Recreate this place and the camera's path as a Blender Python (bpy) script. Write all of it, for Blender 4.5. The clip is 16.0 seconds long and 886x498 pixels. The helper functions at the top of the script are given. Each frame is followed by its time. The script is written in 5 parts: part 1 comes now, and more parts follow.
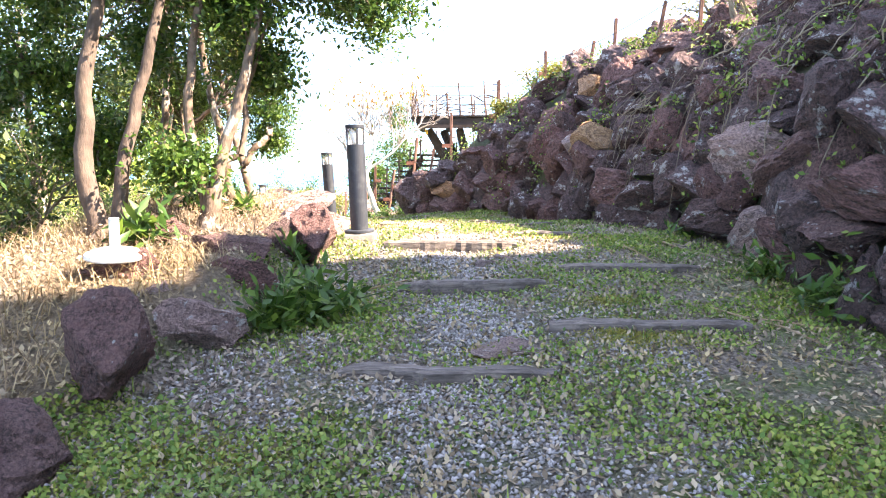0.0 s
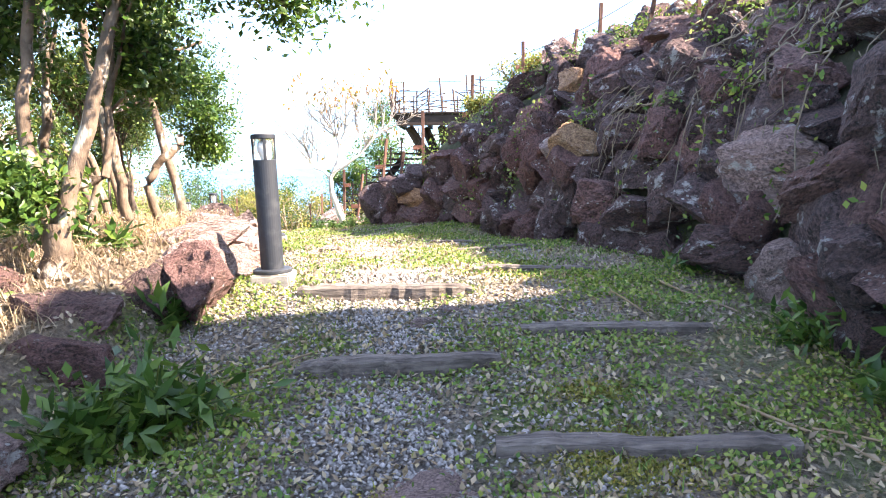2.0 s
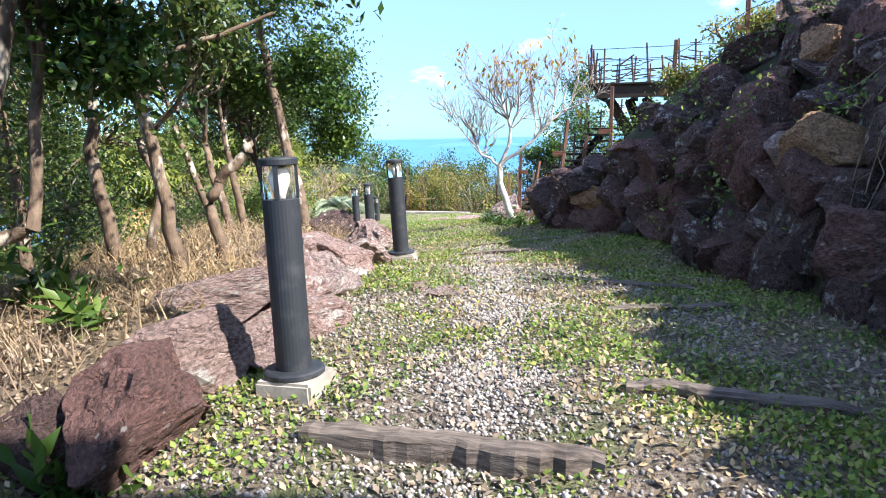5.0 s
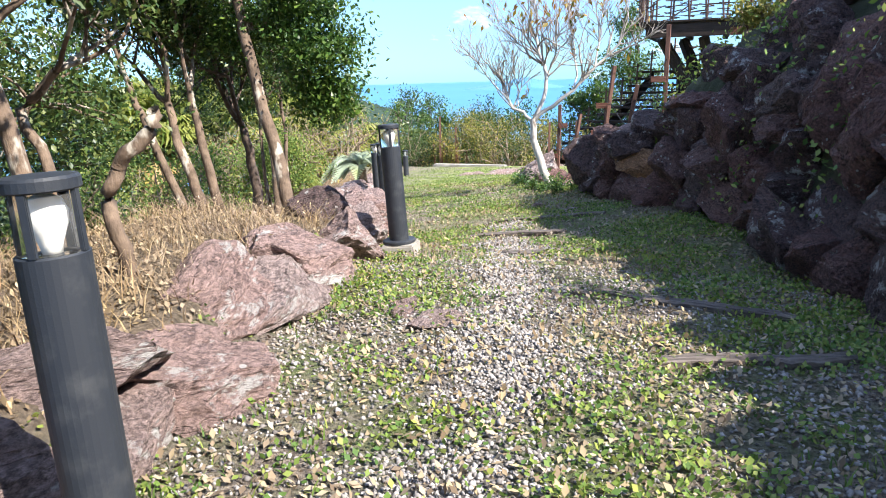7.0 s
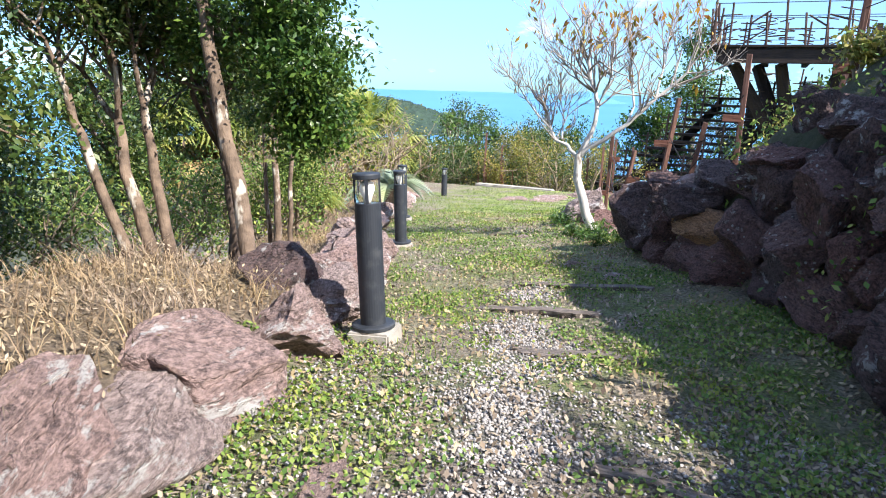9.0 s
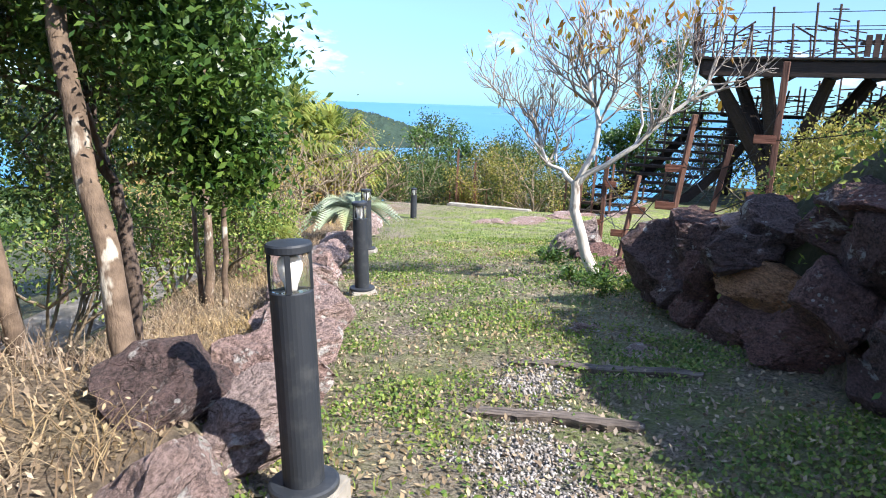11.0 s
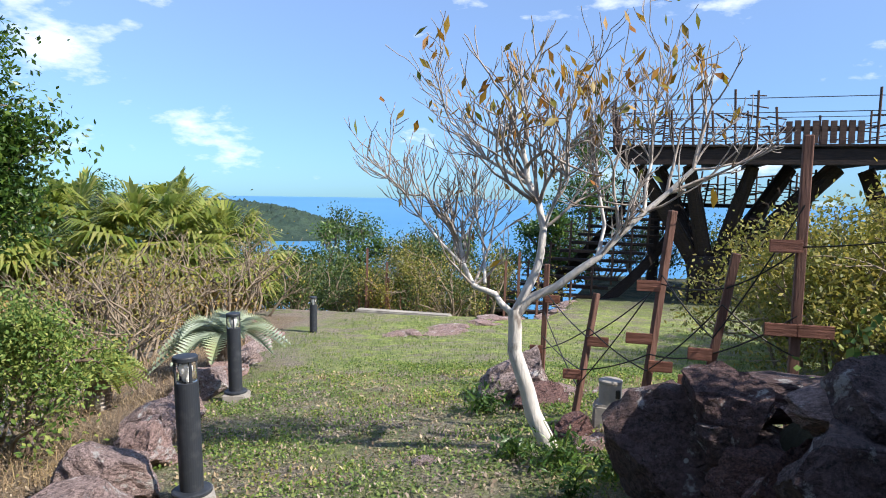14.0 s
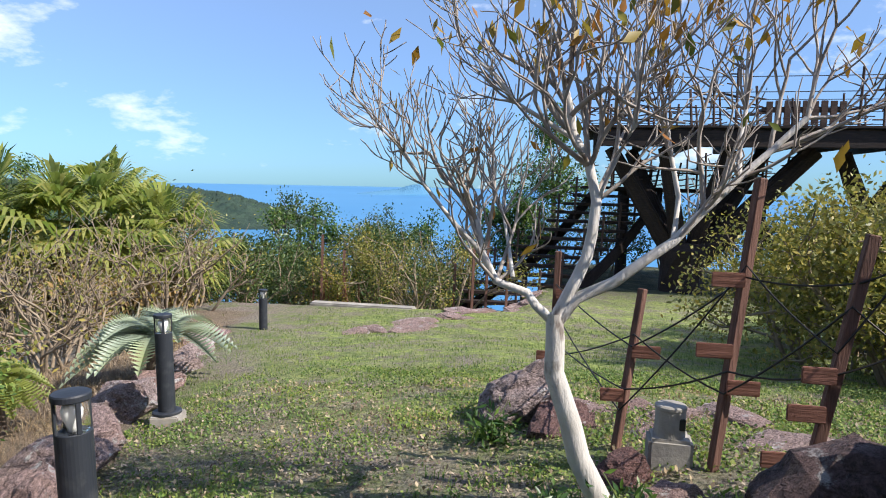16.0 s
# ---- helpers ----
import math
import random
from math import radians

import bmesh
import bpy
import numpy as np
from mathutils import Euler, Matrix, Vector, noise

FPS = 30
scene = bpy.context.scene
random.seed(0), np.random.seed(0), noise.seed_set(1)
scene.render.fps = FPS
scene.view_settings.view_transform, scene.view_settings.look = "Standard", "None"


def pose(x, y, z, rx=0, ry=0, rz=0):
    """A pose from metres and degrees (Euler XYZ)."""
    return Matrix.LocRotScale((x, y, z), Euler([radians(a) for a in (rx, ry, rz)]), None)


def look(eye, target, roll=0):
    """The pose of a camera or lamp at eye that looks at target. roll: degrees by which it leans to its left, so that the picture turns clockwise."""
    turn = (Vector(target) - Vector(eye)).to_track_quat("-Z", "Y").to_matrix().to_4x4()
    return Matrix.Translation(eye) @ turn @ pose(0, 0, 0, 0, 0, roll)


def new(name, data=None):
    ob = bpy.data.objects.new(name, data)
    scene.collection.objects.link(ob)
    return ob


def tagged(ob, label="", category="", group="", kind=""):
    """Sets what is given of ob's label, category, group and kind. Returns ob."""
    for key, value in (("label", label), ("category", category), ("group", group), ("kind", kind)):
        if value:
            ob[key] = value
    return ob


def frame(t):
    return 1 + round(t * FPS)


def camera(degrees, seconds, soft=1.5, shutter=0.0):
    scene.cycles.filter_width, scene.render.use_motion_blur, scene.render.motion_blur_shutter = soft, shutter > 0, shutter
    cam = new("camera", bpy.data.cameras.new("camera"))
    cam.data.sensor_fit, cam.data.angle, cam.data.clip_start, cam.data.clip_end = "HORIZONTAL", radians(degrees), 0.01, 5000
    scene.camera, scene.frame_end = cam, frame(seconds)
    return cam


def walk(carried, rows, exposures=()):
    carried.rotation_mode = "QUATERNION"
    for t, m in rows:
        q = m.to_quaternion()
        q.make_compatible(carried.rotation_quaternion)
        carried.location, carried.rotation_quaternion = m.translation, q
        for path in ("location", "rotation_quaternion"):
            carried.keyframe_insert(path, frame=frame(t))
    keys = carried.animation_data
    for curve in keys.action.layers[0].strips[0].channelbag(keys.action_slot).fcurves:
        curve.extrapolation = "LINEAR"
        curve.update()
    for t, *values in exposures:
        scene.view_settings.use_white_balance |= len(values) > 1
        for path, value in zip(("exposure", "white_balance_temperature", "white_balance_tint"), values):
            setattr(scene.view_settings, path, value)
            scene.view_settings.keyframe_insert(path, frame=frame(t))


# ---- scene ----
cam = camera(65.7, 16.0, soft=1.0)
PATH = [
    (0, (-0.034, 0.123, 0.59), (-0.072, 2.108, 0.345), -0.3),
    (0.5, (0.058, 0.434, 0.596), (0.054, 2.426, 0.424), -0.1),
    (1, (0.162, 0.755, 0.679), (0.133, 2.748, 0.519), 2.0),
    (1.5, (0.201, 1.136, 0.746), (0.16, 3.127, 0.553), -1.0),
    (2, (0.326, 1.509, 0.751), (0.313, 3.492, 0.492), -0.9),
    (2.5, (0.454, 1.791, 0.846), (0.306, 3.765, 0.561), -0.5),
    (3, (0.486, 2.176, 0.908), (0.183, 4.136, 0.651), -2.4),
    (3.5, (0.546, 2.535, 0.926), (0.255, 4.493, 0.642), -2.9),
    (4, (0.648, 2.897, 1.014), (0.202, 4.833, 0.778), 0.1),
    (4.2, (0.663, 3.04, 1.004), (0.141, 4.951, 0.729), -0.5),
    (6.3, (0.47, 4.594, 1.126), (-0.143, 6.464, 0.77), -1.1),
    (6.5, (0.455, 4.721, 1.131), (-0.159, 6.589, 0.764), -0.8),
    (7, (0.445, 5.161, 1.127), (-0.254, 6.97, 0.638), -1.7),
    (7.5, (0.47, 5.504, 1.186), (-0.24, 7.331, 0.789), -1.1),
    (8, (0.389, 5.929, 1.215), (-0.288, 7.763, 0.794), 0.6),
    (8.5, (0.322, 6.243, 1.202), (-0.345, 8.064, 0.714), -1.1),
    (9, (0.239, 6.672, 1.294), (-0.591, 8.431, 0.826), 1.6),
    (9.5, (0.047, 7.031, 1.286), (-0.806, 8.784, 0.84), 0.3),
    (10, (-0.183, 7.38, 1.296), (-0.96, 9.184, 0.918), 2.3),
    (10.2, (-0.268, 7.552, 1.271), (-1.024, 9.362, 0.882), 2.0),
    (12.3, (-0.756, 9.146, 1.346), (-1.493, 10.95, 0.896), 2.3),
    (12.5, (-0.822, 9.341, 1.35), (-1.481, 11.18, 0.924), 3.2),
    (13, (-0.877, 9.653, 1.345), (-1.564, 11.492, 0.967), 1.5),
    (13.5, (-0.983, 10.143, 1.308), (-1.763, 11.961, 1.01), 1.0),
    (14, (-1.153, 10.527, 1.313), (-1.705, 12.443, 1.148), 0.9),
    (14.5, (-1.368, 10.84, 1.285), (-1.816, 12.774, 1.036), 3.0),
    (15, (-1.522, 11.228, 1.261), (-2.076, 13.146, 1.144), 2.6),
    (15.5, (-1.701, 11.537, 1.197), (-2.165, 13.478, 1.067), 1.5),
    (15.7, (-1.735, 11.714, 1.176), (-2.224, 13.647, 1.033), 2.0),
    (16, (-1.879, 11.876, 1.143), (-2.288, 13.824, 0.947), 1.2),
]
walk(cam, [(t, look(eye, target, roll)) for t, eye, target, roll in PATH],
     [(0, 3.35, 7500, 18), (2, 3.05, 7150, 17), (3, 2.75, 6800, 14), (4.2, 2.0, 6250, 11), (6.3, 1.75, 6250, 11), (10.2, 1.65, 6150, 11), (12.3, 1.5, 6200, 11), (13.5, 1.35, 6200, 12), (14.2, 1.0, 6250, 12), (16, 0.95, 6250, 12)])

# ---- world, sun ----
SUN_AZ, SUN_EL = radians(-10), radians(42)      # azimuth from +x, turning to +y
sun_way = Vector((math.cos(SUN_EL) * math.cos(SUN_AZ), math.cos(SUN_EL) * math.sin(SUN_AZ), math.sin(SUN_EL)))
sun = new("sun", bpy.data.lights.new("sun", "SUN"))
sun.data.energy, sun.data.angle, sun.data.color = 3.8, radians(0.55), (1.0, 0.93, 0.82)
sun.matrix_world = look(sun_way * 50, (0, 0, 0))

world = bpy.data.worlds.new("sky")
scene.world = world
world.use_nodes = True
wn, wl = world.node_tree.nodes, world.node_tree.links
bg = wn["Background"]
sky = wn.new("ShaderNodeTexSky")
sky.sky_type, sky.sun_disc = "NISHITA", False
sky.sun_elevation, sky.sun_rotation = SUN_EL, radians(90) - SUN_AZ
sky.altitude, sky.air_density, sky.dust_density, sky.ozone_density = 1200, 0.9, 0.15, 2.5
wtc = wn.new("ShaderNodeTexCoord")
wmap = wn.new("ShaderNodeMapping")
wmap.inputs["Scale"].default_value = (2.0, 2.0, 5.0)
wl.new(wtc.outputs["Generated"], wmap.inputs["Vector"])
cloud = wn.new("ShaderNodeTexNoise")
cloud.inputs["Scale"].default_value, cloud.inputs["Detail"].default_value, cloud.inputs["Roughness"].default_value = 2.6, 8, 0.58
wl.new(wmap.outputs["Vector"], cloud.inputs["Vector"])
ramp = wn.new("ShaderNodeValToRGB")
ramp.color_ramp.elements[0].position, ramp.color_ramp.elements[1].position = 0.57, 0.70
ramp.color_ramp.elements[0].color, ramp.color_ramp.elements[1].color = (0, 0, 0, 1), (0.9, 0.9, 0.9, 1)
wl.new(cloud.outputs["Fac"], ramp.inputs["Fac"])
wmix = wn.new("ShaderNodeMix")
wmix.data_type = "RGBA"
wl.new(ramp.outputs["Color"], wmix.inputs[0])
wtint = wn.new("ShaderNodeMix")
wtint.data_type, wtint.blend_type = "RGBA", "MULTIPLY"
wtint.inputs[0].default_value, wtint.inputs[7].default_value = 1.0, (0.95, 1.0, 1.08, 1)
wl.new(sky.outputs["Color"], wtint.inputs[6])
# the clear maritime air stays blue down to the horizon
wsep = wn.new("ShaderNodeSeparateXYZ")
wl.new(wtc.outputs["Generated"], wsep.inputs["Vector"])
wair = wn.new("ShaderNodeValToRGB")
wair.color_ramp.elements[0].position, wair.color_ramp.elements[1].position = 0.0, 0.55
wair.color_ramp.elements[0].color, wair.color_ramp.elements[1].color = (0.17, 0.30, 0.45, 1), (1.3, 1.1, 0.95, 1)
wl.new(wsep.outputs["Z"], wair.inputs["Fac"])
wl.new(wair.outputs["Color"], wtint.inputs[7])
wl.new(wtint.outputs[2], wmix.inputs[6])
wmix.inputs[7].default_value = (4.6, 4.75, 5.0, 1)
wl.new(wmix.outputs[2], bg.inputs["Color"])
bg.inputs["Strength"].default_value = 0.15

# ---- materials ----
def mat(name, base, rough=0.85, metallic=0.0):
    m = bpy.data.materials.new(name)
    m.use_nodes = True
    b = m.node_tree.nodes["Principled BSDF"]
    b.inputs["Base Color"].default_value = (*base, 1)
    b.inputs["Roughness"].default_value, b.inputs["Metallic"].default_value = rough, metallic
    return m


class Nodes:
    """A short way to wire a material's nodes."""
    def __init__(self, m):
        self.n, self.l = m.node_tree.nodes, m.node_tree.links
        self.b = self.n["Principled BSDF"]
        self.tc = self.n.new("ShaderNodeTexCoord")

    def noise(self, scale, detail=4, rough=0.6, coord="Object", stretch=None):
        t = self.n.new("ShaderNodeTexNoise")
        t.inputs["Scale"].default_value, t.inputs["Detail"].default_value, t.inputs["Roughness"].default_value = scale, detail, rough
        src = self.tc.outputs[coord]
        if stretch:
            mp = self.n.new("ShaderNodeMapping")
            mp.inputs["Scale"].default_value = stretch
            self.l.new(src, mp.inputs["Vector"])
            src = mp.outputs["Vector"]
        self.l.new(src, t.inputs["Vector"])
        return t.outputs["Fac"]

    def voronoi(self, scale, coord="Object"):
        t = self.n.new("ShaderNodeTexVoronoi")
        t.inputs["Scale"].default_value = scale
        self.l.new(self.tc.outputs[coord], t.inputs["Vector"])
        return t

    def ramp(self, fac, lo, hi, a=(0, 0, 0), b=(1, 1, 1)):
        r = self.n.new("ShaderNodeValToRGB")
        e = r.color_ramp.elements
        e[0].position, e[1].position, e[0].color, e[1].color = lo, hi, (*a, 1), (*b, 1)
        self.l.new(fac, r.inputs["Fac"])
        return r.outputs["Color"]

    def mix(self, fac, a, b, blend="MIX"):
        x = self.n.new("ShaderNodeMix")
        x.data_type, x.blend_type = "RGBA", blend
        for sock, v in ((x.inputs[0], fac), (x.inputs[6], a), (x.inputs[7], b)):
            if isinstance(v, (int, float)):
                sock.default_value = v
            elif isinstance(v, tuple):
                sock.default_value = (*v, 1)
            else:
                self.l.new(v, sock)
        return x.outputs[2]

    def colour(self, c):
        self.l.new(c, self.b.inputs["Base Color"])

    def bump(self, h, strength=0.5, dist=0.02):
        x = self.n.new("ShaderNodeBump")
        x.inputs["Strength"].default_value, x.inputs["Distance"].default_value = strength, dist
        self.l.new(h, x.inputs["Height"])
        self.l.new(x.outputs["Normal"], self.b.inputs["Normal"])

    def rand(self):
        return self.n.new("ShaderNodeObjectInfo").outputs["Random"]

    def island(self):
        return self.n.new("ShaderNodeNewGeometry").outputs["Random Per Island"]


def rock_mat(name, dark, mid, lichen, amount):
    m = mat(name, mid, 0.92)
    k = Nodes(m)
    c = k.mix(k.ramp(k.noise(5, 6), 0.35, 0.65), dark, mid)
    c = k.mix(k.ramp(k.noise(26, 8, 0.75), 0.42, 0.6), c, tuple(v * 1.7 for v in mid))
    c = k.mix(k.ramp(k.noise(12, 8, 0.8), 0.54, 0.66), c, tuple(v * 0.55 for v in dark))
    c = k.mix(k.rand(), c, k.mix(1.0, c, (1.0, 0.86, 0.82), "MULTIPLY"))
    c = k.mix(k.ramp(k.noise(3.1, 8, 0.72), amount, amount + 0.06), c, lichen)
    spots = k.ramp(k.voronoi(7).outputs["Distance"], 0.13, 0.17, (1, 1, 1), (0, 0, 0))
    c = k.mix(k.mix(1.0, spots, k.ramp(k.noise(2.3, 2), 0.54, 0.58), "MULTIPLY"), c, lichen)
    k.colour(c)
    crack = k.ramp(k.noise(6, 3, 0.5, stretch=(1, 1, 1.7)), 0.46, 0.5)
    grain = k.mix(0.25, k.noise(14, 10, 0.78), crack)
    k.bump(grain, 1.0, 0.09)
    return m


M_ROCK = rock_mat("dark_basalt", (0.022, 0.015, 0.015), (0.115, 0.074, 0.070), (0.46, 0.43, 0.41), 0.575)
M_PALE = rock_mat("pale_lichened_rock", (0.12, 0.085, 0.08), (0.32, 0.245, 0.225), (0.60, 0.56, 0.53), 0.565)
M_OCHRE = rock_mat("ochre_rock", (0.14, 0.08, 0.05), (0.36, 0.22, 0.12), (0.5, 0.42, 0.34), 0.68)
M_REDROCK = rock_mat("red_rock", (0.045, 0.025, 0.023), (0.165, 0.092, 0.082), (0.46, 0.41, 0.39), 0.62)


def leaf_mat(name, a, b, c, trans=0.35, rough=0.45):
    m = mat(name, a, rough)
    k = Nodes(m)
    r = k.n.new("ShaderNodeValToRGB")
    e = r.color_ramp.elements
    e[0].position, e[0].color, e[1].position, e[1].color = 0.0, (*a, 1), 1.0, (*c, 1)
    e2 = e.new(0.5)
    e2.color = (*b, 1)
    k.l.new(k.island(), r.inputs["Fac"])
    col = k.mix(k.ramp(k.noise(0.9, 3), 0.35, 0.7), r.outputs["Color"], k.mix(1.0, r.outputs["Color"], (1.25, 1.15, 0.7), "MULTIPLY"))
    k.colour(col)
    tr = k.n.new("ShaderNodeBsdfTranslucent")
    k.l.new(col, tr.inputs["Color"])
    ms = k.n.new("ShaderNodeMixShader")
    ms.inputs[0].default_value = trans
    out = k.n["Material Output"]
    k.l.new(k.b.outputs[0], ms.inputs[1])
    k.l.new(tr.outputs[0], ms.inputs[2])
    k.l.new(ms.outputs[0], out.inputs["Surface"])
    return m


M_LEAF = leaf_mat("glossy_leaf", (0.028, 0.07, 0.014), (0.055, 0.12, 0.024), (0.14, 0.22, 0.045), 0.35, 0.38)
M_LEAF2 = leaf_mat("bush_leaf", (0.028, 0.065, 0.016), (0.06, 0.105, 0.025), (0.15, 0.18, 0.05), 0.3)
M_OLIVE = leaf_mat("olive_leaf", (0.12, 0.14, 0.03), (0.25, 0.25, 0.06), (0.40, 0.33, 0.10), 0.4)
M_WEED = leaf_mat("ground_cover_leaf", (0.06, 0.13, 0.03), (0.15, 0.235, 0.05), (0.30, 0.34, 0.10), 0.3, 0.7)
M_LITTER = leaf_mat("dry_litter", (0.13, 0.095, 0.075), (0.28, 0.22, 0.175), (0.46, 0.38, 0.30), 0.15, 0.9)
M_DRY = leaf_mat("dry_grass", (0.15, 0.105, 0.078), (0.29, 0.21, 0.15), (0.43, 0.34, 0.245), 0.25, 0.8)
M_FRUIT = leaf_mat("autumn_leaf", (0.30, 0.12, 0.02), (0.36, 0.22, 0.03), (0.12, 0.16, 0.03), 0.4, 0.5)
M_PALM = leaf_mat("palm_leaf", (0.12, 0.19, 0.04), (0.28, 0.34, 0.09), (0.46, 0.46, 0.18), 0.5)
M_PALMDRY = leaf_mat("dead_palm_leaf", (0.22, 0.14, 0.07), (0.34, 0.23, 0.12), (0.42, 0.31, 0.18), 0.2, 0.8)
M_SILVER = leaf_mat("silver_palm_leaf", (0.20, 0.27, 0.20), (0.30, 0.37, 0.29), (0.40, 0.46, 0.36), 0.2)


def bark_mat(name, a, b, spot, amt=0.6):
    m = mat(name, a, 0.9)
    k = Nodes(m)
    c = k.mix(k.ramp(k.noise(9, 6), 0.35, 0.7), a, b)
    c = k.mix(k.ramp(k.noise(6, 4, 0.6, stretch=(1, 1, 0.5)), amt, amt + 0.07), c, spot)
    k.colour(c)
    k.bump(k.noise(40, 5, stretch=(1, 1, 0.3)), 0.7, 0.015)
    return m


M_BARK = bark_mat("grey_brown_bark", (0.085, 0.058, 0.04), (0.24, 0.17, 0.12), (0.46, 0.41, 0.34), 0.55)
M_DARKBARK = bark_mat("dark_bark", (0.07, 0.05, 0.04), (0.17, 0.12, 0.09), (0.38, 0.36, 0.32), 0.62)
M_BIRCH = bark_mat("pale_bark", (0.50, 0.46, 0.41), (0.62, 0.58, 0.53), (0.22, 0.18, 0.15), 0.63)
M_TWIG = bark_mat("grey_twig", (0.30, 0.25, 0.21), (0.42, 0.37, 0.32), (0.2, 0.15, 0.12), 0.6)
M_DRYTWIG = bark_mat("bare_brown_twig", (0.20, 0.15, 0.10), (0.33, 0.26, 0.18), (0.16, 0.12, 0.08), 0.6)


def wood_mat(name, a, b, rough=0.85, stretch=(2, 30, 30)):
    m = mat(name, a, rough)
    k = Nodes(m)
    g = k.noise(1.5, 7, 0.65, stretch=stretch)
    c = k.mix(k.ramp(g, 0.32, 0.68), a, b)
    c = k.mix(k.ramp(k.noise(4, 4), 0.45, 0.7), c, k.mix(1.0, c, (0.6, 0.58, 0.56), "MULTIPLY"))
    k.colour(c)
    k.bump(g, 0.9, 0.012)
    return m


M_SLEEPER = wood_mat("weathered_timber", (0.035, 0.026, 0.022), (0.24, 0.195, 0.165))
M_TOWER = wood_mat("dark_stained_timber", (0.012, 0.0075, 0.006), (0.045, 0.026, 0.02))
M_STICK = wood_mat("brown_stick", (0.05, 0.028, 0.022), (0.12, 0.07, 0.05))
M_POST = wood_mat("red_brown_post", (0.10, 0.045, 0.03), (0.20, 0.10, 0.07), stretch=(30, 30, 2))
M_TAG = wood_mat("red_brown_board", (0.17, 0.065, 0.04), (0.30, 0.13, 0.085))
M_WIRE = mat("wire", (0.05, 0.045, 0.04), 0.5, 0.8)
M_METAL = mat("black_painted_metal", (0.022, 0.026, 0.034), 0.55)
k = Nodes(M_METAL)
k.colour(k.mix(k.ramp(k.noise(12, 6), 0.5, 0.75), (0.022, 0.026, 0.034), (0.05, 0.053, 0.058)))
k.bump(k.noise(180, 3), 0.25, 0.002)
M_GLASS = mat("lamp_glass", (0.95, 0.93, 0.88), 0.08)
M_GLASS.node_tree.nodes["Principled BSDF"].inputs["Transmission Weight"].default_value = 0.95
M_GLASS.node_tree.nodes["Principled BSDF"].inputs["IOR"].default_value = 1.05
M_BULB = mat("white_bulb", (0.82, 0.82, 0.80), 0.35)
M_WHITE = mat("weathered_white_plastic", (0.62, 0.64, 0.63), 0.6)
k = Nodes(M_WHITE)
k.colour(k.mix(k.ramp(k.noise(14, 6), 0.5, 0.7), (0.64, 0.66, 0.65), (0.42, 0.41, 0.38)))
M_CONC = mat("weathered_concrete", (0.36, 0.33, 0.29), 0.92)
k = Nodes(M_CONC)
k.colour(k.mix(k.ramp(k.noise(3, 7), 0.35, 0.68), (0.24, 0.22, 0.19), (0.44, 0.40, 0.35)))
k.bump(k.noise(50, 5), 0.4, 0.01)
M_GRAVEL = mat("grey_gravel", (0.3, 0.29, 0.28), 0.9)
k = Nodes(M_GRAVEL)
k.colour(k.mix(k.island(), (0.13, 0.115, 0.105), (0.44, 0.405, 0.38)))
M_BLACK = mat("black_plastic", (0.02, 0.02, 0.02), 0.5)

M_SEA = mat("sea_water", (0.018, 0.21, 0.43), 0.35)
k = Nodes(M_SEA)
k.colour(k.mix(k.ramp(k.noise(0.0016, 4), 0.35, 0.7), (0.045, 0.21, 0.41), (0.07, 0.26, 0.47)))
M_FAR = mat("far_woodland", (0.03, 0.06, 0.035), 0.95)
k = Nodes(M_FAR)
k.colour(k.mix(k.ramp(k.noise(0.05, 6), 0.35, 0.65), (0.012, 0.032, 0.022), (0.035, 0.062, 0.036)))
k.bump(k.noise(0.12, 5), 1.0, 3.0)
# blue distance haze is painted into the island's base colour
M_ISLE = mat("haze_tinted_island", (0.09, 0.24, 0.38), 0.95)

# ground: soil, moss, grass and gravel by place
M_GROUND = mat("mossy_ground", (0.2, 0.17, 0.1), 0.95)
k = Nodes(M_GROUND)
soil = k.mix(k.ramp(k.noise(38, 6, 0.7), 0.38, 0.62), (0.09, 0.067, 0.053), (0.42, 0.345, 0.275))
grass = k.mix(k.ramp(k.noise(30, 6, 0.7), 0.35, 0.65), (0.05, 0.085, 0.02), (0.25, 0.30, 0.085))
gc = k.mix(k.ramp(k.noise(1.3, 6, 0.65), 0.46, 0.64), soil, grass)
gatt = k.n.new("ShaderNodeAttribute")
gatt.attribute_name = "cover"
gsep = k.n.new("ShaderNodeSeparateColor")
k.l.new(gatt.outputs["Color"], gsep.inputs["Color"])
grav = k.mix(k.ramp(k.voronoi(45).outputs["Distance"], 0.1, 0.6), (0.40, 0.37, 0.35), (0.09, 0.08, 0.075))
gc = k.mix(gsep.outputs["Red"], gc, grav)
gmask = k.mix(1.0, gsep.outputs["Green"], k.ramp(k.noise(1.9, 8, 0.75), 0.42, 0.58, (0.08, 0.08, 0.08), (1, 1, 1)), "MULTIPLY")
gc = k.mix(gmask, gc, k.mix(k.ramp(k.noise(9, 6), 0.35, 0.65), (0.15, 0.22, 0.04), (0.42, 0.47, 0.12)))
gc = k.mix(gsep.outputs["Blue"], gc, k.mix(k.ramp(k.noise(2, 6), 0.4, 0.6), (0.035, 0.045, 0.02), (0.10, 0.10, 0.05)))
batt = k.n.new("ShaderNodeAttribute")
batt.attribute_name = "bed"
gc = k.mix(batt.outputs["Fac"], gc, k.mix(k.ramp(k.noise(30, 6, 0.7), 0.38, 0.62), (0.12, 0.085, 0.055), (0.34, 0.25, 0.16)))
k.colour(gc)
k.bump(k.noise(55, 8, 0.8), 1.0, 0.05)

